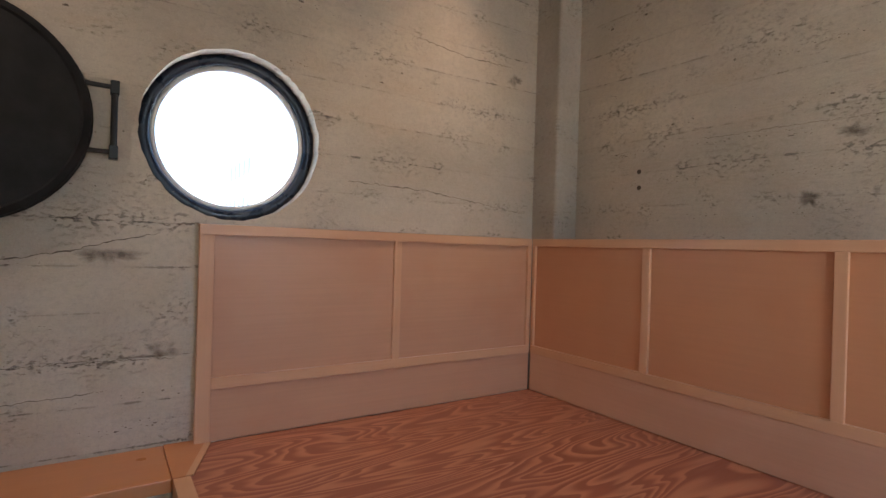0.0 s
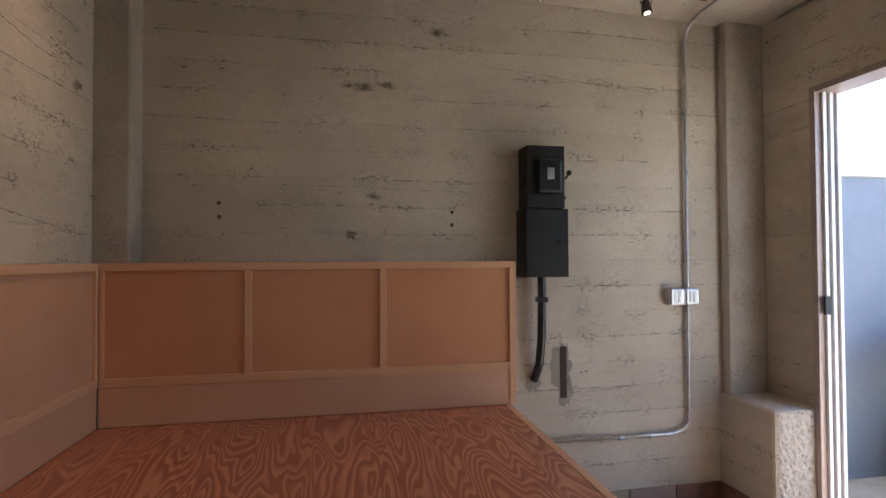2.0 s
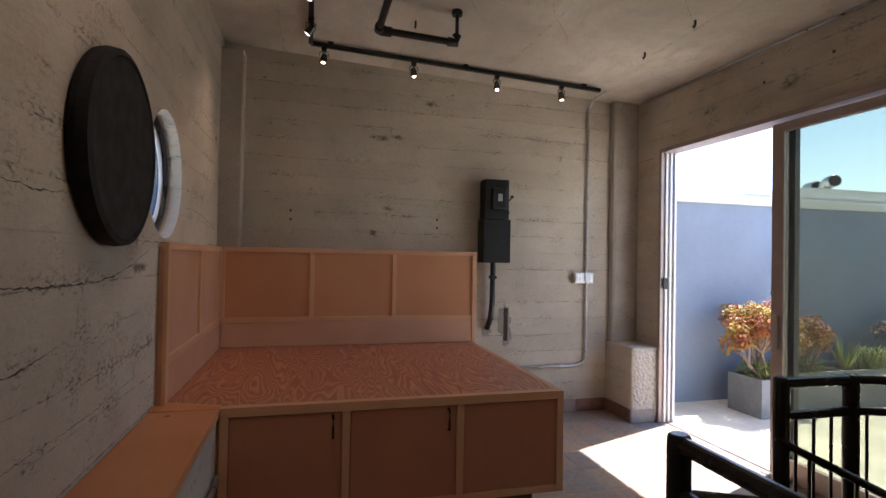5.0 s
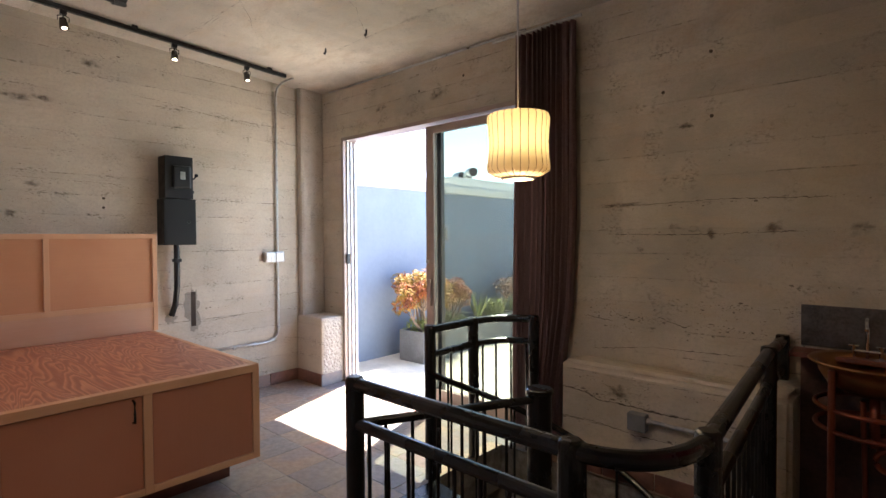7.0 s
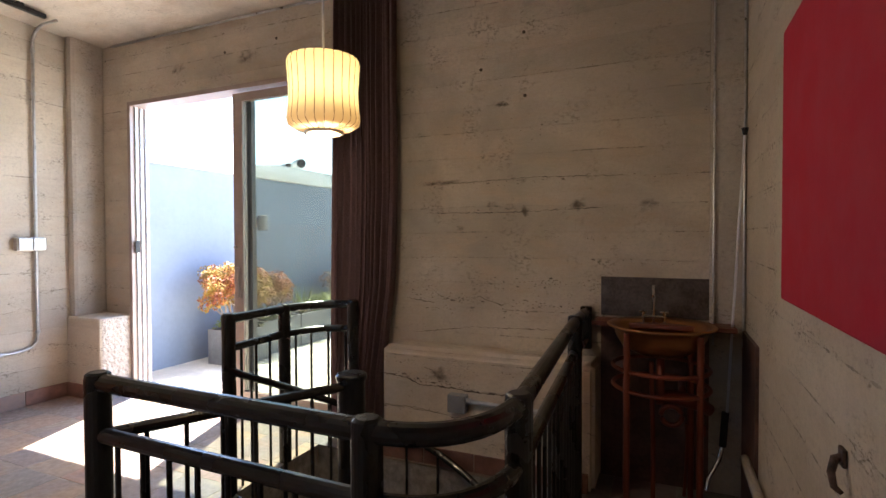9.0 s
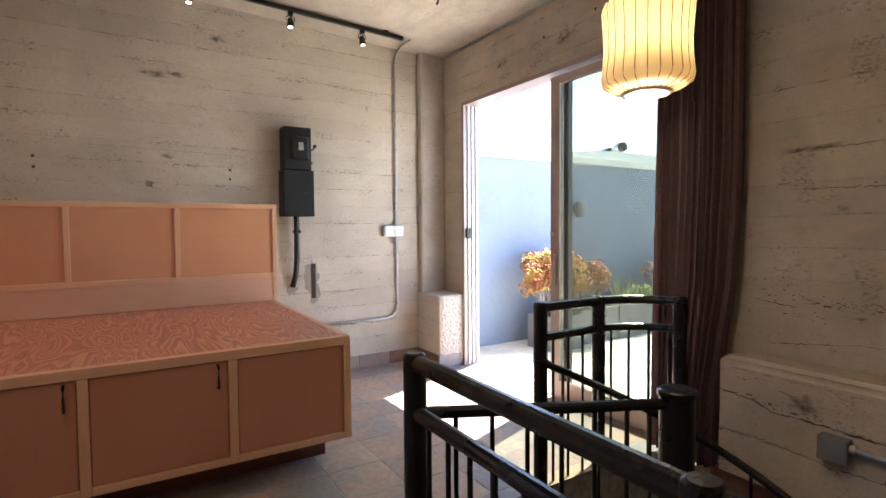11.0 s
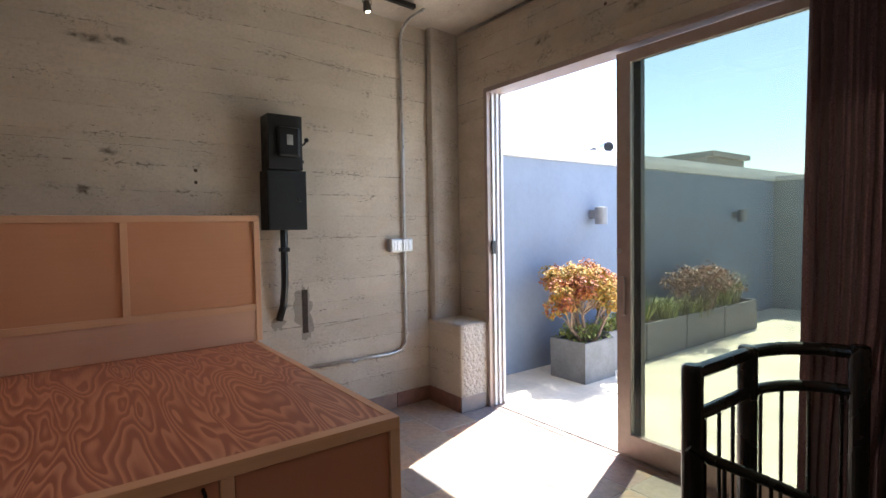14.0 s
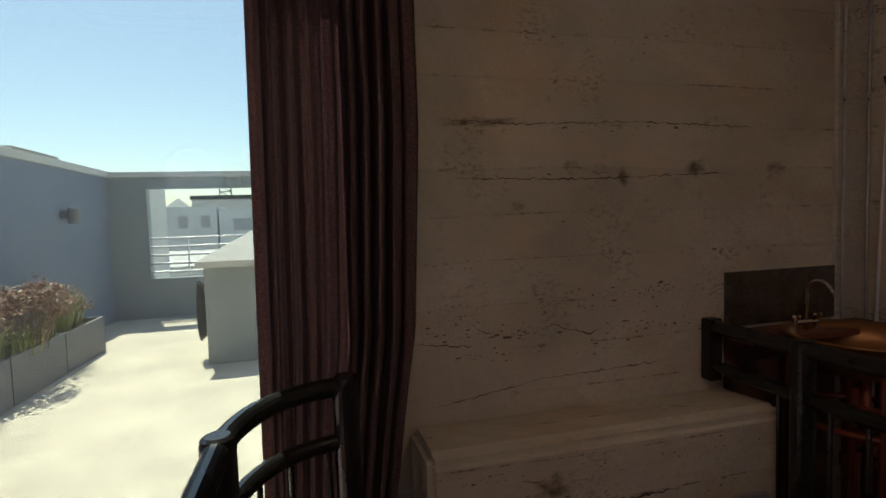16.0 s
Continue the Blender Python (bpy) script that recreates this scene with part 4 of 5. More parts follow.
def bend(a, c, b, n=10):
    """A smooth corner from a to b, drawn towards c."""
    return [tuple((1 - t_) ** 2 * a[k_] + 2 * t_ * (1 - t_) * c[k_] + t_ * t_ * b[k_] for k_ in (0, 1)) for t_ in (i / n for i in range(n + 1))]


PA, PC, PE, PD, PF = (-0.205, 1.34), (-1.115, 1.355), (-1.365, 1.06), (-1.283, -0.26), (-1.283, YC + 0.03)
P1, P2, P3 = (0.355, 0.33), (0.355, -0.085), (0.09, -0.40)
guard("stair_guard_long", "black painted steel guard rail with round posts and balusters", [(*PA, 0.925), (*PC, 0.925), (*PE, 0.925), (*PD, 0.925)],
      [[PA, PC], bend(PC, (-1.36, 1.35), PE), [PE, PD], [PD, (-1.283, -0.375)]])
bm = tube(bmesh.new(), [(-1.283, -0.375, 0.895), (*PF, 0.895)], 0.026)
tube(bm, [(-1.283, -0.375, 0.745), (*PF, 0.745)], 0.021)
box(bm, PF[0] - 0.03, PF[0] + 0.03, YC + 0.001, YC + 0.05, 0.69, 0.925, bevel=0.008)
tagged(part("rail_wall_bracket", bm, M["black"], None, "end of the black guard rail fixed to the concrete wall"), category="railing", group="stair guard")
guard("stair_guard_short", "black painted guard rail with a curved corner near the door", [(*P1, 0.925), (*P2, 0.925), (*P3, 0.925)],
      [[P1, P2], bend(P2, (0.33, -0.37), P3)])

# spiral stair
st = thing("spiral_stair", "black steel spiral stair going down through the floor", "stair", at=(0, 0, 0))
CX, CY = -0.50, 0.50
bm = tube(bmesh.new(), [(CX, CY, -2.9), (CX, CY, 0.73), (CX, CY, 0.745)], [0.057, 0.057, 0.05], 24)
part("centre_pole", bm, M["black"], st)
bm = tube(bmesh.new(), [(CX, CY, 0.725), (CX, CY, 0.742), (CX, CY, 0.748)], [0.064, 0.064, 0.055], 24)
part("pole_cap", bm, M["black"], st)
land = [(CX, CY)] + [(0.33, 0.325), (0.33, 1.32), (-0.19, 1.32)]
bm = bmesh.new()
lo = [bm.verts.new((x, y, -0.03)) for x, y in land]
hi = [bm.verts.new((x, y, -0.002)) for x, y in land]
bm.faces.new(lo[::-1]); bm.faces.new(hi)
for i in range(4):
    bm.faces.new((lo[i], lo[(i + 1) % 4], hi[(i + 1) % 4], hi[i]))
part("landing", bm, M["black"], st)
RO = 0.84
for i in range(12):
    a1, a0 = -12 - i * 30, -12 - (i + 1) * 30 - 3
    z = -0.2 * (i + 1)
    pts = [(CX + 0.05 * math.cos(radians(a1)), CY + 0.05 * math.sin(radians(a1)))] + [p[:2] for p in arc(CX, CY, RO, a1, a0, n=5)] + [(CX + 0.05 * math.cos(radians(a0)), CY + 0.05 * math.sin(radians(a0)))]
    bm = bmesh.new()
    lo = [bm.verts.new((x, y, z - 0.03)) for x, y in pts]
    hi = [bm.verts.new((x, y, z)) for x, y in pts]
    bm.faces.new(lo[::-1]); bm.faces.new(hi)
    for j in range(len(pts)):
        m = (j + 1) % len(pts)
        bm.faces.new((lo[j], lo[m], hi[m], hi[j]))
    part("tread", bm, M["black"], st)
    for q in (a1 - 6, a1 - 19):
        zr = 0.62 - 0.2 * ((-12 - q) / 30)
        x, y = CX + (RO - 0.01) * math.cos(radians(q)), CY + (RO - 0.01) * math.sin(radians(q))
        part("baluster", tube(bmesh.new(), [(x, y, z - 0.02), (x, y, zr)], 0.0075, 8), M["black"], st)
pts = [(P1[0], P1[1] + 0.03, 0.655)] + [(CX + (RO - 0.01) * math.cos(radians(q)), CY + (RO - 0.01) * math.sin(radians(q)), 0.62 - 0.2 * ((-12 - q) / 30)) for q in range(-14, -372, -6)]
part("spiral_handrail", tube(bmesh.new(), pts, 0.019, 12), M["black"], st)
bm = tube(bmesh.new(), [(PA[0] - 0.01, PA[1] - 0.02, 0.74), (CX + 0.01, CY + 0.04, 0.70)], 0.019, 12)
part("landing_rail", bm, M["black"], st)
for f in (0.14, 0.27, 0.4, 0.53, 0.66, 0.79):
    x, y = PA[0] + (CX - PA[0]) * f, PA[1] + (CY - PA[1]) * f
    part("baluster", tube(bmesh.new(), [(x, y, -0.01), (x, y, 0.74 - 0.04 * f)], 0.0075, 8), M["black"], st)

# ---- sink corner ----
sp = part("splash_plate", boxed(-1.89, -1.36, YC + 0.002, YC + 0.012, 0.88, 1.09, bevel=0.002), M["plate"], None, "blotched grey metal splash plate on the concrete wall")
sp["category"] = "splashback"
cn = part("sink_shelf", boxed(-2.0, -1.33, YC + 0.002, YC + 0.17, 0.845, 0.868, bevel=0.004), M["kick"], None, "dark timber shelf behind the basin")
cn["category"] = "shelf"
sk = thing("copper_basin", "round copper basin on a copper pipe stand", "sink")
SX, SY = -1.665, -0.36
prof = [(0.02, 0.758), (0.10, 0.762), (0.165, 0.795), (0.195, 0.84), (0.203, 0.880), (0.238, 0.893), (0.243, 0.887), (0.236, 0.880), (0.209, 0.868), (0.2, 0.835), (0.17, 0.785), (0.10, 0.75), (0.02, 0.745)]
bm, rings = lathe(bmesh.new(), prof, 56, (SX, SY, 0))
disc_cap(bm, rings[0]); disc_cap(bm, rings[-1])
part("bowl", bm, M["brass"], sk, smooth=True)
for q in (50, 140, 230, 320):
    x, y = SX + 0.215 * math.cos(radians(q)), SY + 0.215 * math.sin(radians(q))
    part("leg", tube(bmesh.new(), [(x, y, 0.0), (x, y, 0.865)], 0.014, 12), M["copper"], sk)
for z in (0.69, 0.60):
    part("ring", tube(bmesh.new(), arc(SX, SY, 0.213, 0, 360, z, 36), 0.010, 10), M["copper"], sk)
bm = tube(bmesh.new(), [(SX, SY, 0.75), (SX, SY, 0.56), (SX - 0.02, SY - 0.02, 0.5), (SX - 0.09, SY - 0.1, 0.48), (SX - 0.1, SY - 0.14, 0.53), (SX - 0.1, SY - 0.33, 0.55)], 0.019)
part("waste_trap", bm, M["copper"], sk, smooth=True)
bm = tube(bmesh.new(), [(SX + 0.04, SY + 0.0, 0.71), (SX + 0.03, SY - 0.03, 0.3), (SX + 0.03, SY - 0.03, 0.0)], 0.011)
part("supply_pipe", bm, M["copper"], sk)
part("drain_elbow", tube(bmesh.new(), [(SX + 0.02, SY - 0.02, 0.53), (SX - 0.05, SY - 0.06, 0.535), (SX - 0.16, SY - 0.12, 0.50), (SX - 0.22, SY - 0.16, 0.46)], [0.03, 0.036, 0.036, 0.03], 16), M["copper"], sk, smooth=True)
part("trap_ring", tube(bmesh.new(), [(SX - 0.05 + 0.045 * math.cos(radians(q)), SY + 0.03, 0.47 + 0.045 * math.sin(radians(q))) for q in range(0, 361, 20)], 0.012, 8), M["copper"], sk, smooth=True)
for dx in (-0.13, -0.19):
    part("supply_pipe", tube(bmesh.new(), [(SX + dx, SY - 0.18, 0.84), (SX + dx, SY - 0.17, 0.4), (SX + dx + 0.02, SY - 0.15, 0.02)], 0.008, 8), M["copper"], sk)
    part("valve", tube(bmesh.new(), [(SX + dx, SY - 0.165, 0.33), (SX + dx, SY - 0.165, 0.38)], 0.018, 10), M["copper"], sk)
tp = thing("swan_neck_tap", "chrome swan-neck tap with two cross handles", "tap")
tx, ty, tz = -1.63, YC + 0.11, 0.868
bm = tube(bmesh.new(), [(tx, ty, tz), (tx, ty, tz + 0.03), (tx, ty, tz + 0.14)] + [(tx, ty + 0.05 - 0.05 * math.cos(radians(q)), tz + 0.14 + 0.05 * math.sin(radians(q))) for q in range(20, 190, 20)], 0.008, 10)
part("spout", bm, M["chrome"], tp, smooth=True)
part("mixer_bar", tube(bmesh.new(), [(tx - 0.05, ty, tz + 0.03), (tx + 0.05, ty, tz + 0.03)], 0.01), M["chrome"], tp)
for s in (-1, 1):
    bm = tube(bmesh.new(), [(tx + s * 0.05, ty, tz), (tx + s * 0.05, ty, tz + 0.055)], 0.009)
    tube(bm, [(tx + s * 0.05 - 0.02, ty, tz + 0.055), (tx + s * 0.05 + 0.02, ty, tz + 0.055)], 0.005)
    tube(bm, [(tx + s * 0.05, ty - 0.02, tz + 0.055), (tx + s * 0.05, ty + 0.02, tz + 0.055)], 0.005)
    part("cross_handle", bm, M["chrome"], tp)

bm = tube(bmesh.new(), [(-2.03, -0.56, 1.80), (-2.0, -0.557, 1.2), (-1.962, -0.553, 0.42)], 0.0065, 10)
hw = part("shower_wand", bm, M["white"], None, "thin white pipe leaning in the corner, hooked at its foot", smooth=True)
hw["category"] = "pipe"
part("wand_cap", tube(bmesh.new(), [(-2.03, -0.56, 1.79), (-2.03, -0.56, 1.825)], [0.008, 0.016], 10), M["matt"], hw)
bm = tube(bmesh.new(), [(-1.957, -0.555, 0.45), (-1.945, -0.55, 0.28)], 0.017)
part("grip", bm, M["matt"], hw)
bm = tube(bmesh.new(), [(-1.945, -0.55, 0.28), (-1.93, -0.53, 0.22), (-1.88, -0.5, 0.13), (-1.87, -0.48, 0.08)], 0.010)
part("hook", bm, M["chrome"], hw)
for i, x in enumerate((-2.038, -1.905)):
    o = part("riser_pipe", tube(bmesh.new(), [(x, YC + 0.026 + i * 0.004, 0.76), (x, YC + 0.026 + i * 0.004, 2.93)], 0.0055, 8), M["steel"], None, "thin riser pipe in the corner")
    o["category"], o["group"] = "pipe", "corner risers"
o = part("skirting_pipe", tube(bmesh.new(), [(XD + 0.03, -0.38, 0.30), (XD + 0.03, 2.86, 0.30)], 0.02, 10), M["column"], None, "pale pipe running low along the wall")
o["category"] = "pipe"

jb = thing("junction_box", "grey junction box with a galvanised pipe on the ledge", "electrical box")
part("box_body", boxed(-0.68, -0.575, -0.385, -0.325, 0.335, 0.435, bevel=0.006), M["boxgrey"], jb)
part("pipe", tube(bmesh.new(), [(-0.68, -0.36, 0.40), (-0.70, -0.36, 0.40), (-1.25, -0.36, 0.39)], 0.012, 10), M["steel"], jb)
part("collar", tube(bmesh.new(), [(-0.675, -0.36, 0.40), (-0.70, -0.36, 0.40)], 0.019, 12), M["steel"], jb)

# pipe along the bench ledge
o = part("ledge_pipe", tube(bmesh.new(), [(1.05, 2.822, 0.40), (0.98, 2.812, 0.42), (-1.9, 2.812, 0.36)], 0.013, 10), M["steel"], None, "galvanised pipe along the low concrete ledge")
o["category"] = "pipe"

rp = thing("red_panel", "square red fabric-covered panel hung on the concrete wall", "wall panel")
part("canvas", boxed(XD + 0.005, XD + 0.055, 0.54, 1.50, 1.125, 1.885, bevel=0.006), M["red"], rp)
bm = tube(bmesh.new(), [(XD + 0.001, 0.93, 0.83), (XD + 0.02, 0.935, 0.825), (XD + 0.03, 0.95, 0.80), (XD + 0.028, 0.965, 0.775), (XD + 0.015, 0.97, 0.765)], [0.010, 0.009, 0.008, 0.007, 0.005], 10)
box(bm, XD + 0.001, XD + 0.010, 0.915, 0.95, 0.81, 0.85, bevel=0.003)
wb = part("wall_hook", bm, M["rust"], None, "small rusty metal bracket on the wall")
wb["category"] = "bracket"

# ---- terrace ----
GZ = -0.012
structure("terrace_floor", boxed(-6, 3.0, -7.4, YC - 0.14, -0.3, GZ), M["deck"], "sunlit pale concrete terrace floor")
structure("door_sill", boxed(DOOR[0], DOOR[1], YC - 0.14, YC, -0.3, -0.001), M["deck"], "concrete door sill")
structure("terrace_wall_blue", boxed(3.0, 3.2, -7.6, YC - 0.3, -0.3, 2.06), M["stucco"], "blue-grey stucco terrace wall")
structure("wall_coping", boxed(2.97, 3.24, -7.64, YC - 0.3, 2.06, 2.15, bevel=0.006), M["coping"], "pale coping on the terrace wall")
bm = boxed(2.5, 3.0, -7.55, -7.38, -0.3, 2.06)
box(bm, -6, 2.5, -7.55, -7.38, -0.3, 0.57)
box(bm, -6, 2.5, -7.55, -7.38, 1.895, 2.06)
structure("terrace_wall_end", bm, M["greywall"], "grey stucco terrace wall with a wide opening")
structure("end_coping", boxed(-6, 2.97, -7.6, -7.34, 2.06, 2.14, bevel=0.006), M["coping"], "pale coping over the opening")
rl = thing("terrace_railing", "white horizontal bar railing across the opening", "railing")
for i in range(5):
    part("bar", tube(bmesh.new(), [(-5.9, -7.46, 0.66 + i * 0.125), (2.5, -7.46, 0.66 + i * 0.125)], 0.018, 8), M["white"], rl)
for x in (2.0, 0.4, -1.2, -2.8):
    part("rail_post", tube(bmesh.new(), [(x, -7.49, 0.60), (x, -7.49, 1.19)], 0.014, 8), M["white"], rl)

su = thing("roof_hatch_box", "grey stucco box with a pale sloping lid on the terrace", "roof hatch")
part("box_wall", boxed(-0.6, 1.2, -5.6, -4.35, GZ, 0.93, bevel=0.01), M["greywall"], su)
bm = bmesh.new()
v = [bm.verts.new(p) for p in ((-0.66, -5.66, 0.93), (1.26, -5.66, 0.93), (1.26, -4.29, 0.93), (-0.66, -4.29, 0.93), (-0.66, -5.66, 0.99), (1.26, -5.66, 0.99), (1.26, -4.29, 0.99), (-0.66, -4.29, 0.99), (0.0, -5.2, 1.42), (0.5, -5.2, 1.42), (0.5, -4.8, 1.42), (0.0, -4.8, 1.42))]
for q in ((0, 1, 2, 3), (0, 4, 5, 1), (1, 5, 6, 2), (2, 6, 7, 3), (3, 7, 4, 0), (4, 8, 9, 5), (5, 9, 10, 6), (6, 10, 11, 7), (7, 11, 8, 4), (8, 11, 10, 9)):
    bm.faces.new([v[i] for i in q])
part("lid", bm, M["coping"], su, "pale sloping lid")
ho = thing("garden_hose", "coiled dark garden hose hanging on the grey box", "hose")
for i in range(4):
    part("coil", tube(bmesh.new(), [(1.24 + 0.02 * i, -4.62 + 0.13 * math.cos(radians(q)), 0.48 + (0.24 + 0.02 * i) * math.sin(radians(q))) for q in range(0, 361, 15)], 0.011, 8), M["hose"], ho)
part("hook", boxed(1.2, 1.3, -4.64, -4.60, 0.68, 0.70), M["matt"], ho)


def wall_lamp(y, z=1.5):
    w = thing("terrace_wall_lamp", "grey cylinder wall lamp on the blue stucco", "lamp", "terrace wall lamps")
    bm = boxed(2.93, 3.0, y - 0.035, y + 0.035, z - 0.03, z + 0.06, bevel=0.006)
    part("bracket", bm, M["boxgrey"], w)
    bm, rings = lathe(bmesh.new(), [(0.001, z - 0.095), (0.06, z - 0.095), (0.066, z - 0.09), (0.066, z + 0.085), (0.06, z + 0.09), (0.001, z + 0.09)], 28, (2.87, y, 0))
    part("cylinder_shade", bm, M["boxgrey"], w)


wall_lamp(-2.62)
wall_lamp(-5.95)


def leaves(bm, cx, cy, cz, rx, ry, rz, n, size, rnd):
    """Rosettes of small pointed leaves filling an uneven crown."""
    for _ in range(n):
        d = Vector((rnd.gauss(0, 1), rnd.gauss(0, 1), rnd.gauss(0, 1))).normalized()
        r = rnd.uniform(0.55, 1.0) ** 0.6
        r *= 0.8 + 0.35 * noise.noise(d * 2.3 + Vector((cx, cy, cz)))
        c = Vector((cx + d.x * rx * r, cy + d.y * ry * r, cz + d.z * rz * r))
        axis = (d + Vector((0, 0, 0.7))).normalized()
        for k_ in range(6):
            out = Vector((rnd.gauss(0, 1), rnd.gauss(0, 1), rnd.gauss(0, 1))).cross(axis).normalized() + axis * rnd.uniform(0.2, 0.9)
            out.normalize()
            side = out.cross(axis).normalized() * size * 0.3
            L = size * rnd.uniform(0.7, 1.3)
            v = [bm.verts.new(c), bm.verts.new(c + out * L * 0.55 + side), bm.verts.new(c + out * L), bm.verts.new(c + out * L * 0.55 - side)]
            bm.faces.new(v)


def planter(name, x, y, sx, sy, h, label):
    p = thing(name, label, "planter", "terrace planters")
    bm = bmesh.new()
    t = 0.03
    for a in ((x - sx / 2, x - sx / 2 + t, y - sy / 2, y + sy / 2), (x + sx / 2 - t, x + sx / 2, y - sy / 2, y + sy / 2), (x - sx / 2 + t, x + sx / 2 - t, y - sy / 2, y - sy / 2 + t), (x - sx / 2 + t, x + sx / 2 - t, y + sy / 2 - t, y + sy / 2)):
        box(bm, *a, GZ, h)
    part("pot", bm, M["planter"], p)
    part("soil", boxed(x - sx / 2 + t, x + sx / 2 - t, y - sy / 2 + t, y + sy / 2 - t, GZ + 0.02, h - 0.05), M["soil"], p)
    return p


def shrub(name, label, x, y, z, mat, crown, n, size, seed, limbs=9, under=True, group=""):
    rnd = random.Random(seed)
    s = thing(name, label, "plant", group)
    rx, ry, rz, ch = crown
    bm = bmesh.new()
    tips, forks = [], []
    for i in range(limbs):
        q = 2.399 * i + rnd.uniform(-0.3, 0.3)
        f = rnd.uniform(0.15, 1) ** 0.7
        e = Vector((x + rx * 0.85 * math.cos(q) * f, y + ry * 0.85 * math.sin(q) * f, z + ch * (rnd.uniform(0.8, 1.02) - 0.34 * f * rnd.uniform(0.2, 1.3))))
        stems = 7 if under else limbs
        if i < stems:
            b = Vector((x + 0.05 * math.cos(q), y + 0.05 * math.sin(q), z - 0.06))
            m1 = b.lerp(e, 0.5) + Vector((rnd.uniform(-0.04, 0.04), rnd.uniform(-0.04, 0.04), -0.02))
            r0 = 0.02 if under else 0.007
            tube(bm, [b, b.lerp(m1, 0.5) + Vector((rnd.uniform(-0.02, 0.02), rnd.uniform(-0.02, 0.02), 0)), m1, b.lerp(e, 0.78) + Vector((0.02, -0.02, 0.01)), e], [r0, r0 * 0.85, r0 * 0.65, r0 * 0.4, 0.003], 7)
            forks.append(m1)
        else:
            m1 = min(forks, key=lambda f_: (f_ - e).length)
            tube(bm, [m1, m1.lerp(e, 0.5) + Vector((rnd.uniform(-0.03, 0.03), rnd.uniform(-0.03, 0.03), -0.015)), e], [0.009, 0.006, 0.003], 6)
        tips.append(e)
    part("branching", bm, M["bark"], s)
    bm = bmesh.new()
    for e in tips:
        leaves(bm, e.x, e.y, e.z + 0.03, rx * 0.3, ry * 0.3, rz * 0.5, n // limbs, size, rnd)
    ob_ = part("crown", bm, mat, s)
    if under:
        bm = bmesh.new()
        for i in range(26):
            leaves(bm, x + rnd.uniform(-0.17, 0.17), y + rnd.uniform(-0.18, 0.18), z + rnd.uniform(0.0, 0.12), 0.09, 0.09, 0.07, 16, size, rnd)
        part("undergrowth", bm, M["leaf_g"], s, "green succulent growth at the foot")
    return s


planter("planter", 2.54, -1.88, 0.40, 0.44, 0.35, "square dark grey planter with an amber succulent bush")
shrub("succulent_bush", "amber and yellow succulent bush in a grey planter", 2.55, -1.93, 0.33, M["leaf_a"], (0.40, 0.46, 0.26, 0.64), 5200, 0.021, 3, limbs=34)
JOINTS = [-2.15, -2.80, -3.60, -4.50, -5.42]
for ya, yb in zip(JOINTS, JOINTS[1:]):
    planter("planter", 2.66, (ya + yb) / 2, 0.42, ya - yb - 0.02, 0.37, "long grey planter standing in a row by the stucco wall")
shrub("amber_bush_small", "smaller amber succulent bush in the second planter", 2.60, -2.45, 0.35, M["leaf_a"], (0.30, 0.32, 0.24, 0.46), 1800, 0.019, 8, limbs=18)
shrub("dry_bush", "dry pinkish bare-branched bush in a grey planter", 2.56, -4.1, 0.35, M["leaf_r"], (0.32, 0.62, 0.24, 0.48), 900, 0.03, 5, limbs=60, under=False)
shrub("dry_bush", "low dry bush in a pale planter", 2.6, -4.95, 0.35, M["leaf_r"], (0.22, 0.3, 0.12, 0.26), 160, 0.03, 6, limbs=18, under=False)
def grass_tuft(label, x, y, n, spread, height, seed):
    """Thin arching blades fanning out of a planter."""
    rr = random.Random(seed)
    g = thing("grass_tuft", label, "plant", "terrace grasses")
    bm = bmesh.new()
    for _ in range(n):
        q, l = rr.uniform(0, 6.28), height * rr.uniform(0.6, 1.1)
        b = Vector((x + rr.uniform(-0.1, 0.1), y + rr.uniform(-spread, spread) * 0.5, 0.31))
        o_ = Vector((math.cos(q), math.sin(q), 0))
        m_ = b + o_ * l * 0.2 + Vector((0, 0, l * 0.62))
        e = b + o_ * l * rr.uniform(0.45, 0.75) + Vector((0, 0, l * rr.uniform(0.55, 0.95)))
        w_ = Vector((-math.sin(q), math.cos(q), 0)) * 0.005
        bm.faces.new([bm.verts.new(p) for p in (b - w_, b + w_, m_ + w_, e, m_ - w_)])
    part("blades", bm, M["leaf_g"], g)


grass_tuft("green grass-like tuft at the near end of the dry bush", 2.56, -3.35, 190, 0.4, 0.36, 21)
grass_tuft("green grass-like tuft between the dry bushes", 2.54, -4.0, 150, 0.6, 0.30, 23)
grass_tuft("tall fine green grass in the last planter", 2.62, -4.8, 260, 0.5, 0.52, 22)
rnd = random.Random(4)
ag = thing("spiky_plant", "upright spiky green plant in a grey planter", "plant")
bm = bmesh.new()
for i in range(26):
    q, l = rnd.uniform(0, 6.28), rnd.uniform(0.26, 0.46)
    b = Vector((2.56, -2.95, 0.3))
    e = b + Vector((math.cos(q) * l * 0.5, math.sin(q) * l * 0.5, l))
    s = Vector((-math.sin(q), math.cos(q), 0)) * 0.012
    bm.faces.new([bm.verts.new(p) for p in (b - s, b + s, b.lerp(e, 0.6) + s * 0.7, e, b.lerp(e, 0.6) - s * 0.7)])
part("blades", bm, M["leaf_g"], ag)

# ---- beyond the terrace ----
structure("ground", boxed(-900, 900, -900, 900, -9.0, -8.0), M["roofing"], "city ground far below the terrace")


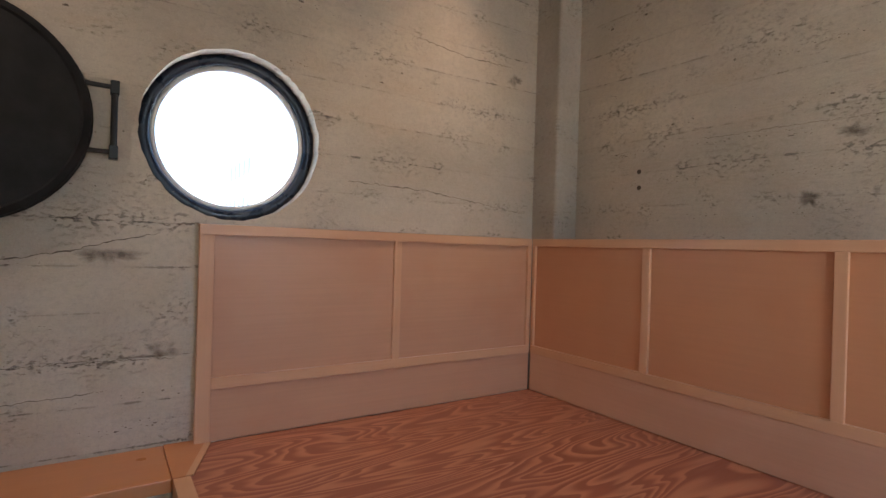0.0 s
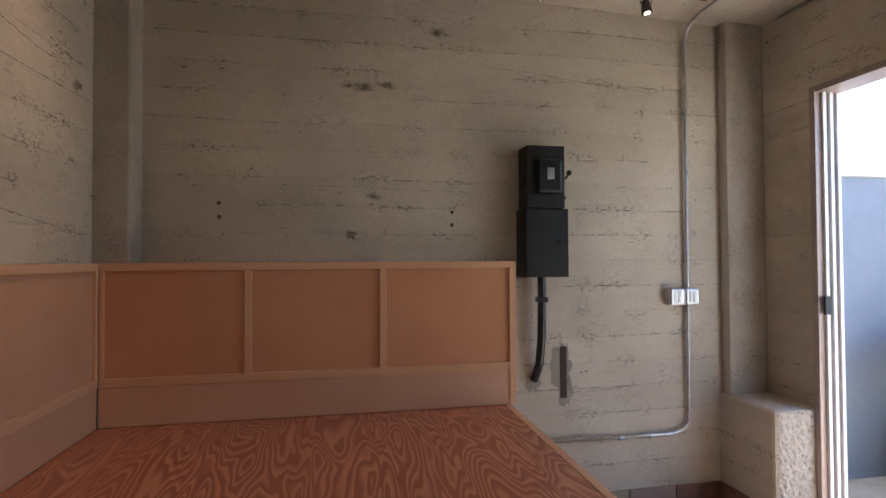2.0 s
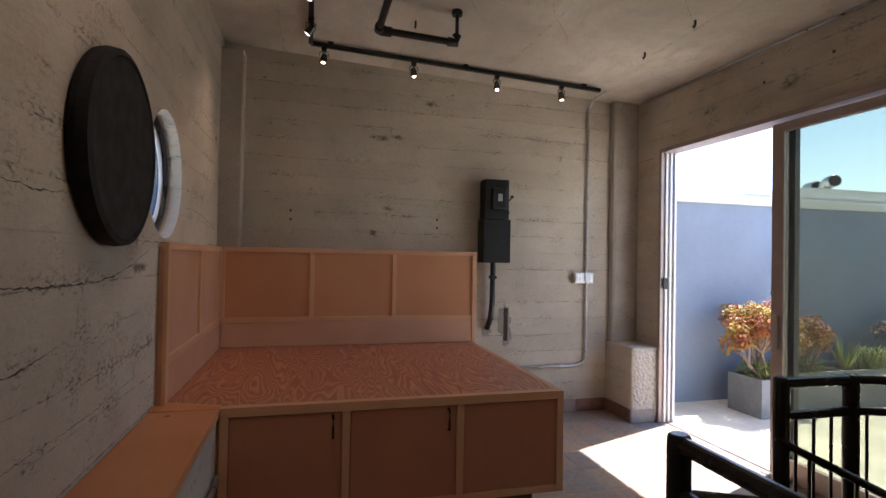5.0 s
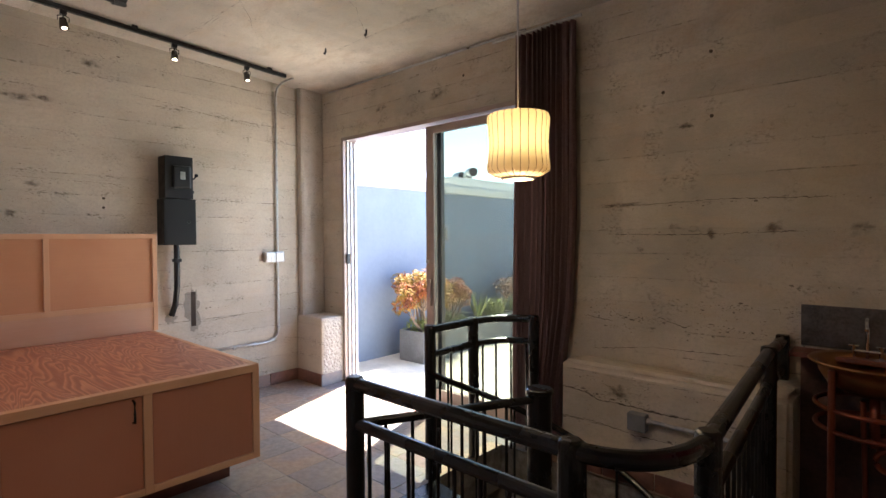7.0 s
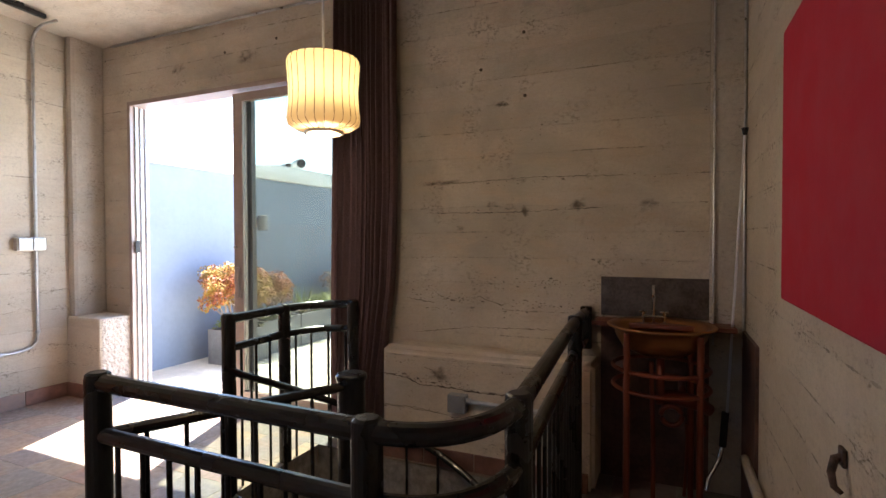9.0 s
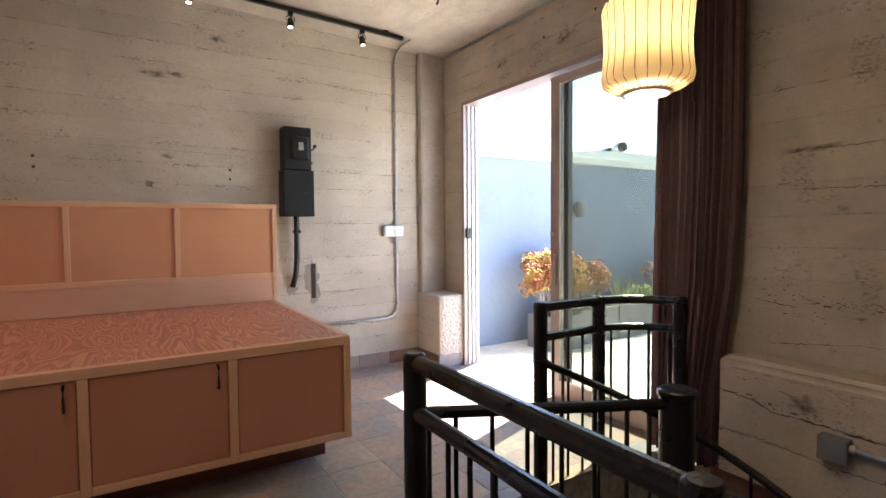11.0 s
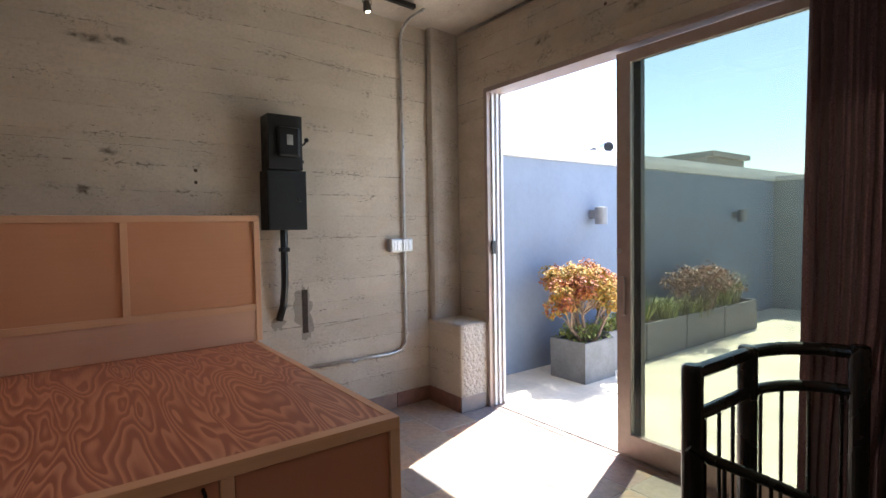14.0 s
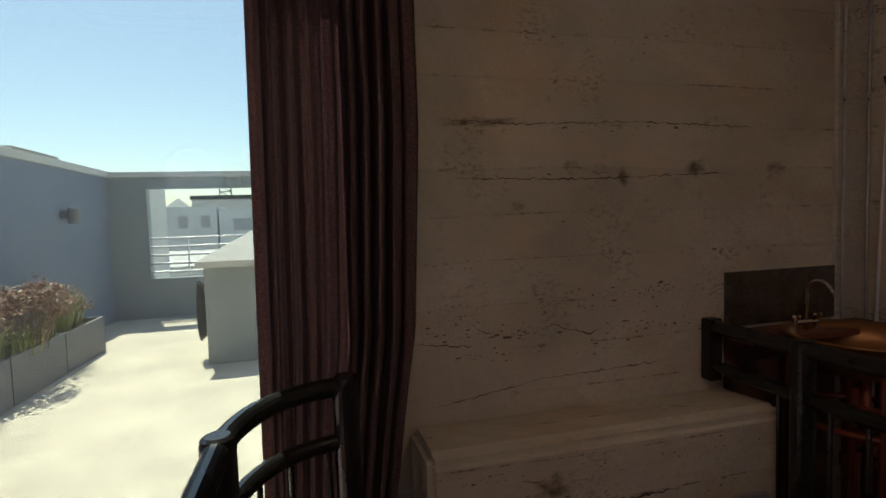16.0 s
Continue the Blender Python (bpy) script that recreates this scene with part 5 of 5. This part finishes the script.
def far_building(name, label, x0, x1, y0, y1, z1, mat, cols, rws, faces, z0=-8.0):
    b = thing(name, label, "building")
    part("walls", boxed(x0, x1, y0, y1, z0, z1), mat, b)
    w = (x1 - x0) / cols
    for r in range(rws):
        for c in range(cols):
            zc = z1 - 1.6 - r * 3.0
            if faces == "n":
                a = (x0 + w * (c + 0.3), x0 + w * (c + 0.7), y1, y1 + 0.06, zc - 0.7, zc + 0.6)
            else:
                wy = (y1 - y0) / cols
                a = (x0 - 0.06, x0, y0 + wy * (c + 0.3), y0 + wy * (c + 0.7), zc - 0.7, zc + 0.6)
            part("window", boxed(*a), M["palewindow" if faces == "n" else "boxgrey"], b)
    return b


fw = far_building("far_white_building", "pale flat-roofed building beyond the terrace with a small gabled top", 10.4, 17.2, -66, -60, 3.4, M["whitewall"], 3, 1, "n")
bm = bmesh.new()
v = [bm.verts.new(p) for p in ((13.4, -61, 3.4), (15.8, -61, 3.4), (15.8, -63, 3.4), (13.4, -63, 3.4), (14.6, -62, 4.5))]
for q in ((0, 1, 2, 3), (0, 4, 1), (1, 4, 2), (2, 4, 3), (3, 4, 0)):
    bm.faces.new([v[k_] for k_ in q])
part("gable_roof", bm, M["roofing"], fw, "pointed pale roof")
for x in (16.2, 16.7, 17.1):
    part("roof_mast", tube(bmesh.new(), [(x, -60.5, 3.4), (x, -60.5, 4.5)], 0.04, 6), M["whitewall"], fw)
far_building("far_low_building", "long pale building beyond the terrace", -24, 10.2, -70, -60, 3.0, M["whitewall"], 7, 1, "n")
stad = thing("far_stadium_roof", "long dark flat roof with a lattice lighting mast far away", "building")
part("walls", boxed(-14, 19.5, -100, -92, -8, 5.6), M["roofing"], stad)
part("roof", boxed(-14, 19.7, -100.5, -91.8, 5.6, 6.3), M["hose"], stad, "dark roof band")
bm = bmesh.new()
for a in (13.3, 15.1):
    tube(bm, [(a, -92, 6.3), (a, -92, 9.6)], 0.12, 5)
for z in (6.9, 7.8, 8.7, 9.6):
    tube(bm, [(13.3, -92, z), (15.1, -92, z)], 0.1, 5)
    tube(bm, [(13.3, -92, z - 0.9), (15.1, -92, z)], 0.08, 5)
part("lighting_mast", bm, M["boxgrey"], stad)
M["olive"] = plain("olive_far_wall", (0.3, 0.275, 0.245), 0.85, vary=0.05, scale=0.2)
ol = far_building("far_olive_building", "olive-brown stepped block of flats with white windows", 32.0, 44, -70, -60, 8.6, M["olive"], 7, 1, "n")
part("upper_storey", boxed(30.0, 36.6, -70, -60.2, 8.6, 9.4), M["olive"], ol)
part("top_storey", boxed(29.2, 35.8, -70, -60.2, 9.4, 10.0), M["olive"], ol)
bm = boxed(31.9, 44.2, -60.4, -59.8, 8.55, 8.65)
box(bm, 30.0, 36.8, -60.4, -59.9, 9.35, 9.45)
part("eaves", bm, M["boxgrey"], ol)
far_building("far_tower_block", "pale apartment block beyond the porthole", 10, 26, 42, 52, 9, M["whitewall"], 6, 3, "w")
o = part("far_roof_slab", boxed(-20, 30, -50, -30, -8, -0.9), M["roofing"], None, "pale flat roof below the terrace")
o["category"] = "building"

nb = part("neighbour_roof", boxed(4.4, 18, -16, -3.5, -8, 2.42), M["coping"], None, "pale flat roof next door behind the terrace wall")
nb["category"] = "building"
bm = bmesh.new()
prof = [(-3.3, 2.415), (-4.9, 2.6), (-14.0, 2.62), (-14.0, 2.3), (-3.3, 2.3)]
A, B = [[bm.verts.new((x, y, z)) for y, z in prof] for x in (4.62, 17.9)]
bm.faces.new(A); bm.faces.new(B[::-1])
for i in range(5):
    j = (i + 1) % 5
    bm.faces.new((A[i], A[j], B[j], B[i]))
part("raised_roof", bm, M["coping"], nb, "raised pale sloping roof section")
for (x, y, z), (dx, dy), r in (((6.9, -7.7, 3.02), (-0.9, 0.35), 0.12), ((6.35, -7.55, 3.06), (-0.8, 0.6), 0.12)):
    v = thing("roof_vent", "grey metal elbow vent on the pale roof next door", "vent", "roof vents")
    part("duct", tube(bmesh.new(), [(x + 0.2, y - 0.1, 2.55), (x + 0.2, y - 0.1, z - 0.05), (x + 0.1, y - 0.05, z), (x + dx * 0.2, y + dy * 0.2, z)], r, 16), M["steel"], v, smooth=True)
    # black disc over the duct end, coloured as the shade inside it
    part("mouth", tube(bmesh.new(), [(x + dx * 0.2, y + dy * 0.2, z), (x + dx * 0.215, y + dy * 0.215, z)], r * 0.86, 16), M["dullblack"], v, "black disc painting the shade in the vent opening")

# ---- slate tiles (last) ----
T, G = 0.303, 0.007
def tile_mesh(sx, sy, seed):
    rr = random.Random(seed)
    bm = bmesh.new()
    z = 0.0 - rr.uniform(0, 0.0015)
    b_ = 0.002
    lo = [bm.verts.new(p) for p in ((0, 0, -0.012), (sx, 0, -0.012), (sx, sy, -0.012), (0, sy, -0.012))]
    md = [bm.verts.new(p) for p in ((0, 0, z - b_), (sx, 0, z - b_), (sx, sy, z - b_), (0, sy, z - b_))]
    hi = [bm.verts.new(p) for p in ((b_, b_, z), (sx - b_, b_, z - 0.0006), (sx - b_, sy - b_, z), (b_, sy - b_, z - 0.0004))]
    for a, b in ((lo, md), (md, hi)):
        for i in range(4):
            bm.faces.new((a[i], a[(i + 1) % 4], b[(i + 1) % 4], b[i]))
    bm.faces.new(hi)
    me = bpy.data.meshes.new("tile")
    bmesh.ops.recalc_face_normals(bm, faces=bm.faces)
    bm.to_mesh(me)
    bm.free()
    me.materials.append(M["slate"])
    return me


floor_ob = bpy.data.objects["floor"]
cache = {}
blocks = [(XD, XB, YC, YA)]
xs = [XD + i * (T + G) for i in range(int((XB - XD) / (T + G)) + 1)]
ysr = [YC + i * (T + G) for i in range(int((YA - YC) / (T + G)) + 1)]


def cut(x0, x1, y0, y1):
    """Cut a tile back to the free floor round the well; None if nothing is left."""
    wx0, wx1, wy0, wy1 = WELL
    if x0 < wx1 and x1 > wx0 and y0 < wy1 and y1 > wy0:
        opts = [(x0, min(x1, wx0), y0, y1), (max(x0, wx1), x1, y0, y1), (x0, x1, y0, min(y1, wy0)), (x0, x1, max(y0, wy1), y1)]
        opts = [o_ for o_ in opts if o_[1] - o_[0] > 0.02 and o_[3] - o_[2] > 0.02]
        return max(opts, key=lambda o_: (o_[1] - o_[0]) * (o_[3] - o_[2])) if opts else None
    return (x0, x1, y0, y1)


for i, x in enumerate(xs):
    for j, y in enumerate(ysr):
        c = cut(x, min(x + T, XB), y, min(y + T, YA))
        if not c or c[1] - c[0] < 0.02 or c[3] - c[2] < 0.02:
            continue
        key = (round(c[1] - c[0], 3), round(c[3] - c[2], 3), (i * 7 + j * 3) % 4)
        if key not in cache:
            cache[key] = tile_mesh(key[0], key[1], key[2])
        o = new("tile", cache[key])
        o.parent = floor_ob
        o.location = (c[0], c[2], 0)

# ---- cracks, bolt holes and stains in the concrete ----
def on_wall(wall, u, z, out):
    return {"north": (u, YA - out, z), "south": (u, YC + out, z), "east": (XB - out, u, z), "ledge": (u, -0.385 + out, z), "ceiling": (u, z, ceil_z(z) - out)}[wall]


def crack(wall, pts, width, seed):
    """A jagged open crack: a dark sliver with a ragged outline and chipped lips."""
    rr = random.Random(seed)
    fine = []
    for (ua, za), (ub, zb) in zip(pts, pts[1:]):
        n = max(2, int(math.hypot(ub - ua, zb - za) / 0.012))
        fine += [(ua + (ub - ua) * k_ / n, za + (zb - za) * k_ / n + rr.uniform(-1, 1) * 0.004) for k_ in range(n)]
    bm = bmesh.new()
    prev = None
    for k_, (u, z) in enumerate(fine):
        w = (0.42 if wall == "north" and pts[0][0] < 0.35 else 0.6) * width * (0.25 + 0.75 * abs(noise.noise(Vector((k_ * 0.23, seed * 3.1, 0)))) * 2.2) * min(1, (k_ + 1) / 5, (len(fine) - k_) / 5)
        cur = (bm.verts.new(on_wall(wall, u, z - w * rr.uniform(0.3, 0.7), 0.0012)), bm.verts.new(on_wall(wall, u, z + w * rr.uniform(0.3, 0.7), 0.0012)))
        if prev:
            bm.faces.new((prev[0], cur[0], cur[1], prev[1]))
        prev = cur
    o = part("crack", bm, M["crack"], None, "jagged dark crack in the concrete")
    o["kind"] = "structure"


def blotch(wall, u, z, ru, rz, mat, seed, label, name="stain"):
    """A thin patch with a ragged outline."""
    bm = bmesh.new()
    n = 40
    lay = bm.verts.layers.float.new("fall")
    mid = bm.verts.new(on_wall(wall, u, z, 0.0014))
    mid[lay] = 1.0
    ring = []
    for k_ in range(n):
        q = 2 * math.pi * k_ / n
        f = 0.72 + 0.5 * noise.noise(Vector((math.cos(q) * 1.7, math.sin(q) * 1.7, seed * 5.3)))
        f += 0.2 * noise.noise(Vector((math.cos(q) * 6, math.sin(q) * 6, seed * 2.3)))
        ring.append(bm.verts.new(on_wall(wall, u + ru * f * math.cos(q), z + rz * f * math.sin(q), 0.0014)))
    for k_ in range(n):
        bm.faces.new((mid, ring[k_], ring[(k_ + 1) % n]))
    o = part(name, bm, mat, None, label)
    o["kind"] = "structure"


def soft_stain(name, col):
    m = make_glass(name, (1, 1, 1))
    t = m.node_tree
    t.nodes.clear()
    out, mx = t.nodes.new("ShaderNodeOutputMaterial"), t.nodes.new("ShaderNodeMixShader")
    tr, df, nz, mr, geo = (t.nodes.new(x_) for x_ in ("ShaderNodeBsdfTransparent", "ShaderNodeBsdfDiffuse", "ShaderNodeTexNoise", "ShaderNodeMapRange", "ShaderNodeNewGeometry"))
    df.inputs[0].default_value = (*col, 1)
    nz.inputs["Scale"].default_value, nz.inputs["Detail"].default_value = 22.0, 6
    t.links.new(geo.outputs["Position"], nz.inputs["Vector"])
    t.links.new(nz.outputs[0], mr.inputs[0])
    for k_, v_ in ((1, 0.35), (2, 0.65), (3, 0.1), (4, 0.75)):
        mr.inputs[k_].default_value = v_
    at, fa, mu = t.nodes.new("ShaderNodeAttribute"), t.nodes.new("ShaderNodeMapRange"), t.nodes.new("ShaderNodeMath")
    at.attribute_name, mu.operation = "fall", "MULTIPLY"
    fa.inputs[2].default_value = 0.6
    t.links.new(at.outputs["Fac"], fa.inputs[0])
    t.links.new(mr.outputs[0], mu.inputs[0])
    t.links.new(fa.outputs[0], mu.inputs[1])
    t.links.new(mu.outputs[0], mx.inputs[0])
    t.links.new(tr.outputs[0], mx.inputs[1])
    t.links.new(df.outputs[0], mx.inputs[2])
    t.links.new(mx.outputs[0], out.inputs[0])
    return m


M["crack"] = plain("dark_crack", (0.085, 0.066, 0.05), 0.95)
M["stain"] = soft_stain("damp_brown_stain", (0.2, 0.165, 0.125))
M["slotmortar"] = concrete("mortar_patch", (0.34, 0.30, 0.25), boards=False)
M["mortar"] = soft_stain("grey_mortar", (0.28, 0.25, 0.21))
for k_, a in enumerate([
    ("north", [(-1.9, 1.62), (-0.95, 1.60)], 0.010), ("north", [(-0.25, 1.612), (0.03, 1.602), (0.22, 1.615)], 0.012),
    ("north", [(-1.9, 1.40), (-1.2, 1.38), (-0.6, 1.40), (-0.2, 1.36), (0.0, 1.345), (0.27, 1.34), (0.42, 1.343)], 0.013),
    ("north", [(0.42, 1.34), (0.62, 1.357), (0.79, 1.392), (0.89, 1.421), (1.04, 1.46)], 0.008),
    ("north", [(-0.6, 1.15), (-0.14, 1.137), (0.0, 1.148), (0.19, 1.172)], 0.011), ("north", [(0.3, 1.02), (0.8, 1.03), (1.1, 1.02)], 0.007),
    ("north", [(-0.2, 0.92), (0.4, 0.905), (0.9, 0.93)], 0.007), ("north", [(0.0, 2.41), (0.41, 2.394), (0.58, 2.40), (1.0, 2.379)], 0.008),
    ("north", [(2.0, 2.38), (2.3, 2.35), (2.6, 2.36)], 0.008), ("north", [(1.7, 1.70), (2.1, 1.69), (2.7, 1.62)], 0.006),
    ("south", [(-0.15, 0.92), (-0.27, 0.907), (-0.36, 0.895)], 0.013), ("south", [(-0.33, 0.985), (-0.386, 0.945), (-0.446, 0.921)], 0.010),
    ("south", [(-0.635, 0.955), (-0.68, 0.935), (-0.722, 0.924), (-0.788, 0.904), (-0.85, 0.925)], 0.009), ("south", [(-0.2, 0.70), (-0.6, 0.76), (-1.1, 0.775)], 0.006),
    ("ledge", [(-0.10, 0.50), (-0.284, 0.487), (-0.381, 0.453), (-0.55, 0.456), (-0.765, 0.447), (-0.95, 0.453)], 0.014),
    ("ledge", [(-0.40, 0.56), (-0.46, 0.545), (-0.50, 0.575)], 0.010), ("ledge", [(-0.1, 0.31), (-0.35, 0.315), (-0.6, 0.29), (-1.0, 0.30)], 0.008),
    ("east", [(1.12, 2.62), (0.9, 2.605), (0.5, 2.56), (0.0, 2.52)], 0.004), ("east", [(1.135, 2.63), (1.13, 2.56), (1.125, 2.48)], 0.005), ("east", [(1.17, 2.47), (1.12, 2.475), (1.08, 2.465)], 0.012),
    ("east", [(1.13, 1.745), (1.05, 1.74), (0.99, 1.745)], 0.006), ("east", [(0.55, 0.71), (0.2, 0.735), (-0.05, 0.75)], 0.005), ("east", [(2.3, 1.91), (1.7, 1.90), (1.2, 1.885)], 0.003),
    ("south", [(-0.25, 1.655), (-0.5, 1.64), (-1.0, 1.655), (-1.5, 1.64)], 0.007), ("south", [(-0.3, 1.46), (-0.8, 1.455), (-1.4, 1.47)], 0.006)]):
    crack(a[0], a[1], a[2], k_ + 1)
for k_, (w, u, z) in enumerate((("east", 2.584, 1.806), ("east", 2.582, 1.733), ("east", 1.333, 1.771), ("east", 1.334, 1.699), ("south", -0.924, 2.496), ("south", -0.93, 2.13), ("south", -0.661, 2.313), ("south", 0.9, 2.75), ("south", 1.4, 2.72))):
    p0, p1 = on_wall(w, u, z, 0.0016), on_wall(w, u, z, -0.03)
    # closed plug: its dark end paints the shade of a tie hole
    o = part("bolt_hole", tube(bmesh.new(), [p0, p1], 0.0105, 14), M["crack"], None, "small dark disc painting the shade of a round tie hole")
    o["kind"] = "structure"
for k_, a in enumerate([("east", 1.86, 2.462, 0.12, 0.028, "mortar"), ("east", 1.70, 2.478, 0.075, 0.03, "mortar"), ("east", 1.78, 1.86, 0.05, 0.03, "stain"), ("east", 1.40, 2.80, 0.07, 0.035, "stain"), ("east", 1.9, 1.64, 0.04, 0.03, "stain"),
                        ("north", 0.876, 1.375, 0.10, 0.028, "mortar"), ("north", 1.04, 1.05, 0.06, 0.04, "stain"), ("north", 2.6, 2.3, 0.05, 0.03, "stain"),
                        ("south", -0.528, 1.362, 0.035, 0.022, "stain"), ("south", -0.72, 1.497, 0.03, 0.028, "stain"), ("south", -0.93, 1.457, 0.03, 0.035, "stain"), ("south", -1.24, 1.492, 0.045, 0.035, "stain"), ("south", -1.60, 1.475, 0.06, 0.035, "stain"),
                        ("south", -0.4, 1.645, 0.13, 0.022, "stain"), ("south", -0.79, 2.093, 0.04, 0.02, "stain"), ("south", 1.2, 2.66, 0.10, 0.05, "stain"), ("south", 1.9, 2.66, 0.07, 0.04, "stain"),
                        ("south", -1.7, 0.60, 0.34, 0.22, "stain"), ("ledge", -0.5, 0.52, 0.07, 0.05, "stain")]):
    blotch(a[0], a[1], a[2], a[3] * 1.35, a[4] * 1.35, M[a[5]], k_ + 1, "ragged brown stain on the concrete" if a[5] == "stain" else "ragged grey mortar patch on the concrete")

blotch("east", 0.672, 0.84, 0.085, 0.22, M["slotmortar"], 31, "ragged pale mortar patch round the slot", "mortar_patch")
blotch("east", 0.86, 0.77, 0.06, 0.07, M["slotmortar"], 32, "ragged pale mortar patch under the black conduit", "mortar_patch")

def pitting(wall, lines, seed):
    """Flat dark flecks for the shade in chips along the joints, one mesh."""
    rr = random.Random(seed)
    bm = bmesh.new()
    for u0, u1, z0, z1, per_m, big in lines:
        n, ph = int(abs(u1 - u0) * per_m), rr.uniform(0, 50)
        for _ in range(n):
            f = rr.random()
            if noise.noise(Vector((f * abs(u1 - u0) * 4, ph, 0))) < rr.uniform(-0.35, 0.25):
                continue
            u, z = u0 + (u1 - u0) * f, z0 + (z1 - z0) * f + 0.008 * noise.noise(Vector((f * 9, ph, 3))) + rr.gauss(0, 0.0045 + 0.006 * big)
            ru = big * rr.choice((0.0012, 0.0018, 0.0025, 0.004)) * (3.2 if rr.random() < 0.07 else 1.3)
            rz = ru * rr.uniform(0.18, 0.5)
            k_ = rr.choice((6, 8, 9))
            bm.faces.new([bm.verts.new(on_wall(wall, u + ru * math.cos(6.283 * j / k_) * rr.uniform(0.4, 1.3), z + rz * math.sin(6.283 * j / k_) * rr.uniform(0.4, 1.3), 0.0016)) for j in range(k_)])
    o = part("pitting", bm, M["pit"], None, "flat dark flecks painting the shade in chips and blow holes along the board joints")
    o["kind"] = "structure"


M["pit"] = plain("shaded_chip", (0.15, 0.12, 0.095), 0.95)
pitting("east", [(2.75, 0.95, 1.895, 1.865, 130, 0.9), (2.75, 1.3, 1.755, 1.73, 110, 0.8), (2.75, 1.1, 2.185, 2.17, 90, 0.8), (2.85, 1.5, 2.53, 2.47, 80, 0.9), (2.7, 1.2, 2.0, 1.99, 60, 0.7),
                 (2.7, 1.3, 1.60, 1.585, 70, 0.8), (1.6, 0.3, 2.32, 2.31, 60, 0.7), (0.66, -0.38, 1.275, 1.27, 70, 0.8), (0.66, -0.38, 1.60, 1.61, 80, 0.9), (0.66, -0.38, 1.87, 1.86, 80, 0.9), (0.6, -0.38, 2.02, 2.04, 60, 0.8), (0.6, -0.38, 1.05, 1.04, 50, 0.8), (0.6, -0.1, 0.83, 0.82, 60, 0.9), (2.9, -0.3, 2.90, 2.86, 60, 1.2), (2.9, -0.6, 1.4, 1.4, 30, 0.7)], 3)
pitting("north", [(-1.9, 1.1, 1.62, 1.60, 70, 0.9), (-1.9, 1.0, 1.40, 1.35, 90, 1.0), (-1.9, 1.1, 1.16, 1.14, 120, 1.1), (-1.9, 1.1, 0.92, 0.90, 150, 1.2), (0.2, 1.1, 1.02, 1.03, 130, 1.0), (-1.9, 2.7, 2.40, 2.37, 40, 0.9), (1.7, 2.7, 1.70, 1.66, 50, 0.8), (-0.5, 2.7, 2.15, 2.14, 30, 0.8), (-1.9, 1.1, 0.80, 0.80, 90, 1.1)], 4)
pitting("south", [(-0.17, -1.9, 1.635, 1.63, 90, 1.0), (-0.2, -1.9, 1.47, 1.465, 50, 0.8), (-0.17, -1.4, 1.04, 1.045, 150, 1.3), (-0.17, -1.35, 0.945, 0.90, 260, 1.5), (-0.17, -1.2, 1.0, 0.98, 90, 1.2), (-0.17, -1.3, 0.86, 0.86, 120, 1.3), (-0.17, -1.9, 1.18, 1.17, 80, 1.0), (-0.17, -1.9, 1.31, 1.30, 60, 0.8), (-0.17, -1.9, 1.93, 1.95, 50, 0.8), (-0.17, -1.9, 2.25, 2.27, 40, 0.8), (2.4, -1.9, 2.62, 2.64, 30, 0.8), (2.8, -1.9, 2.86, 2.88, 60, 1.1)], 5)
pitting("ledge", [(-0.13, -1.3, 0.50, 0.44, 200, 1.5), (-0.13, -1.3, 0.58, 0.57, 90, 1.2), (-0.13, -1.3, 0.31, 0.30, 90, 1.1), (-0.13, -1.3, 0.40, 0.37, 60, 1.0)], 6)
rnd = random.Random(40)
for k_ in range(13):
    u, y, q = rnd.uniform(-1.8, 2.6), rnd.uniform(-0.4, 2.8), rnd.uniform(0, 3.1)
    pts = []
    for _ in range(rnd.randint(4, 8)):
        pts.append((u, y))
        q += rnd.uniform(-0.6, 0.6)
        u, y = min(2.85, max(-2.0, u + 0.17 * math.cos(q))), min(3.05, max(-0.6, y + 0.17 * math.sin(q)))
    crack("ceiling", pts, 0.0045, 60 + k_)
pitting("ceiling", [(-2.0, 2.85, -0.45, -0.3, 30, 1.3), (-2.0, 2.85, 0.3, 0.6, 22, 1.1), (-2.0, 2.85, 1.2, 1.1, 22, 1.1), (-2.0, 2.85, 1.9, 2.1, 22, 1.2), (2.3, 2.88, -0.6, 2.9, 90, 1.2)], 7)

# base tiles along the walls
base = tagged(new("baseboard"), "slate base tiles along the concrete walls", kind="structure")
for i in range(5):
    y = -0.36 + i * 0.31
    part("base_tile", boxed(XB - 0.012, XB - 0.001, y, y + 0.303, 0.0, 0.115, bevel=0.002), M["terracotta"] if i == 0 else M["slate"], base)
for i, x in enumerate((2.48,)):
    part("base_tile", boxed(x, 2.895, -0.37, -0.358, 0.0, 0.115, bevel=0.002), M["terracotta"], base)
part("base_tile", boxed(2.463, 2.475, -0.60, -0.36, 0.0, 0.115, bevel=0.002), M["slate"], base)
for i in range(4):
    part("base_tile", boxed(-0.40 - i * 0.31, -0.097 - i * 0.31, -0.385, -0.373, 0.0, 0.1, bevel=0.002), M["terracotta"], base)
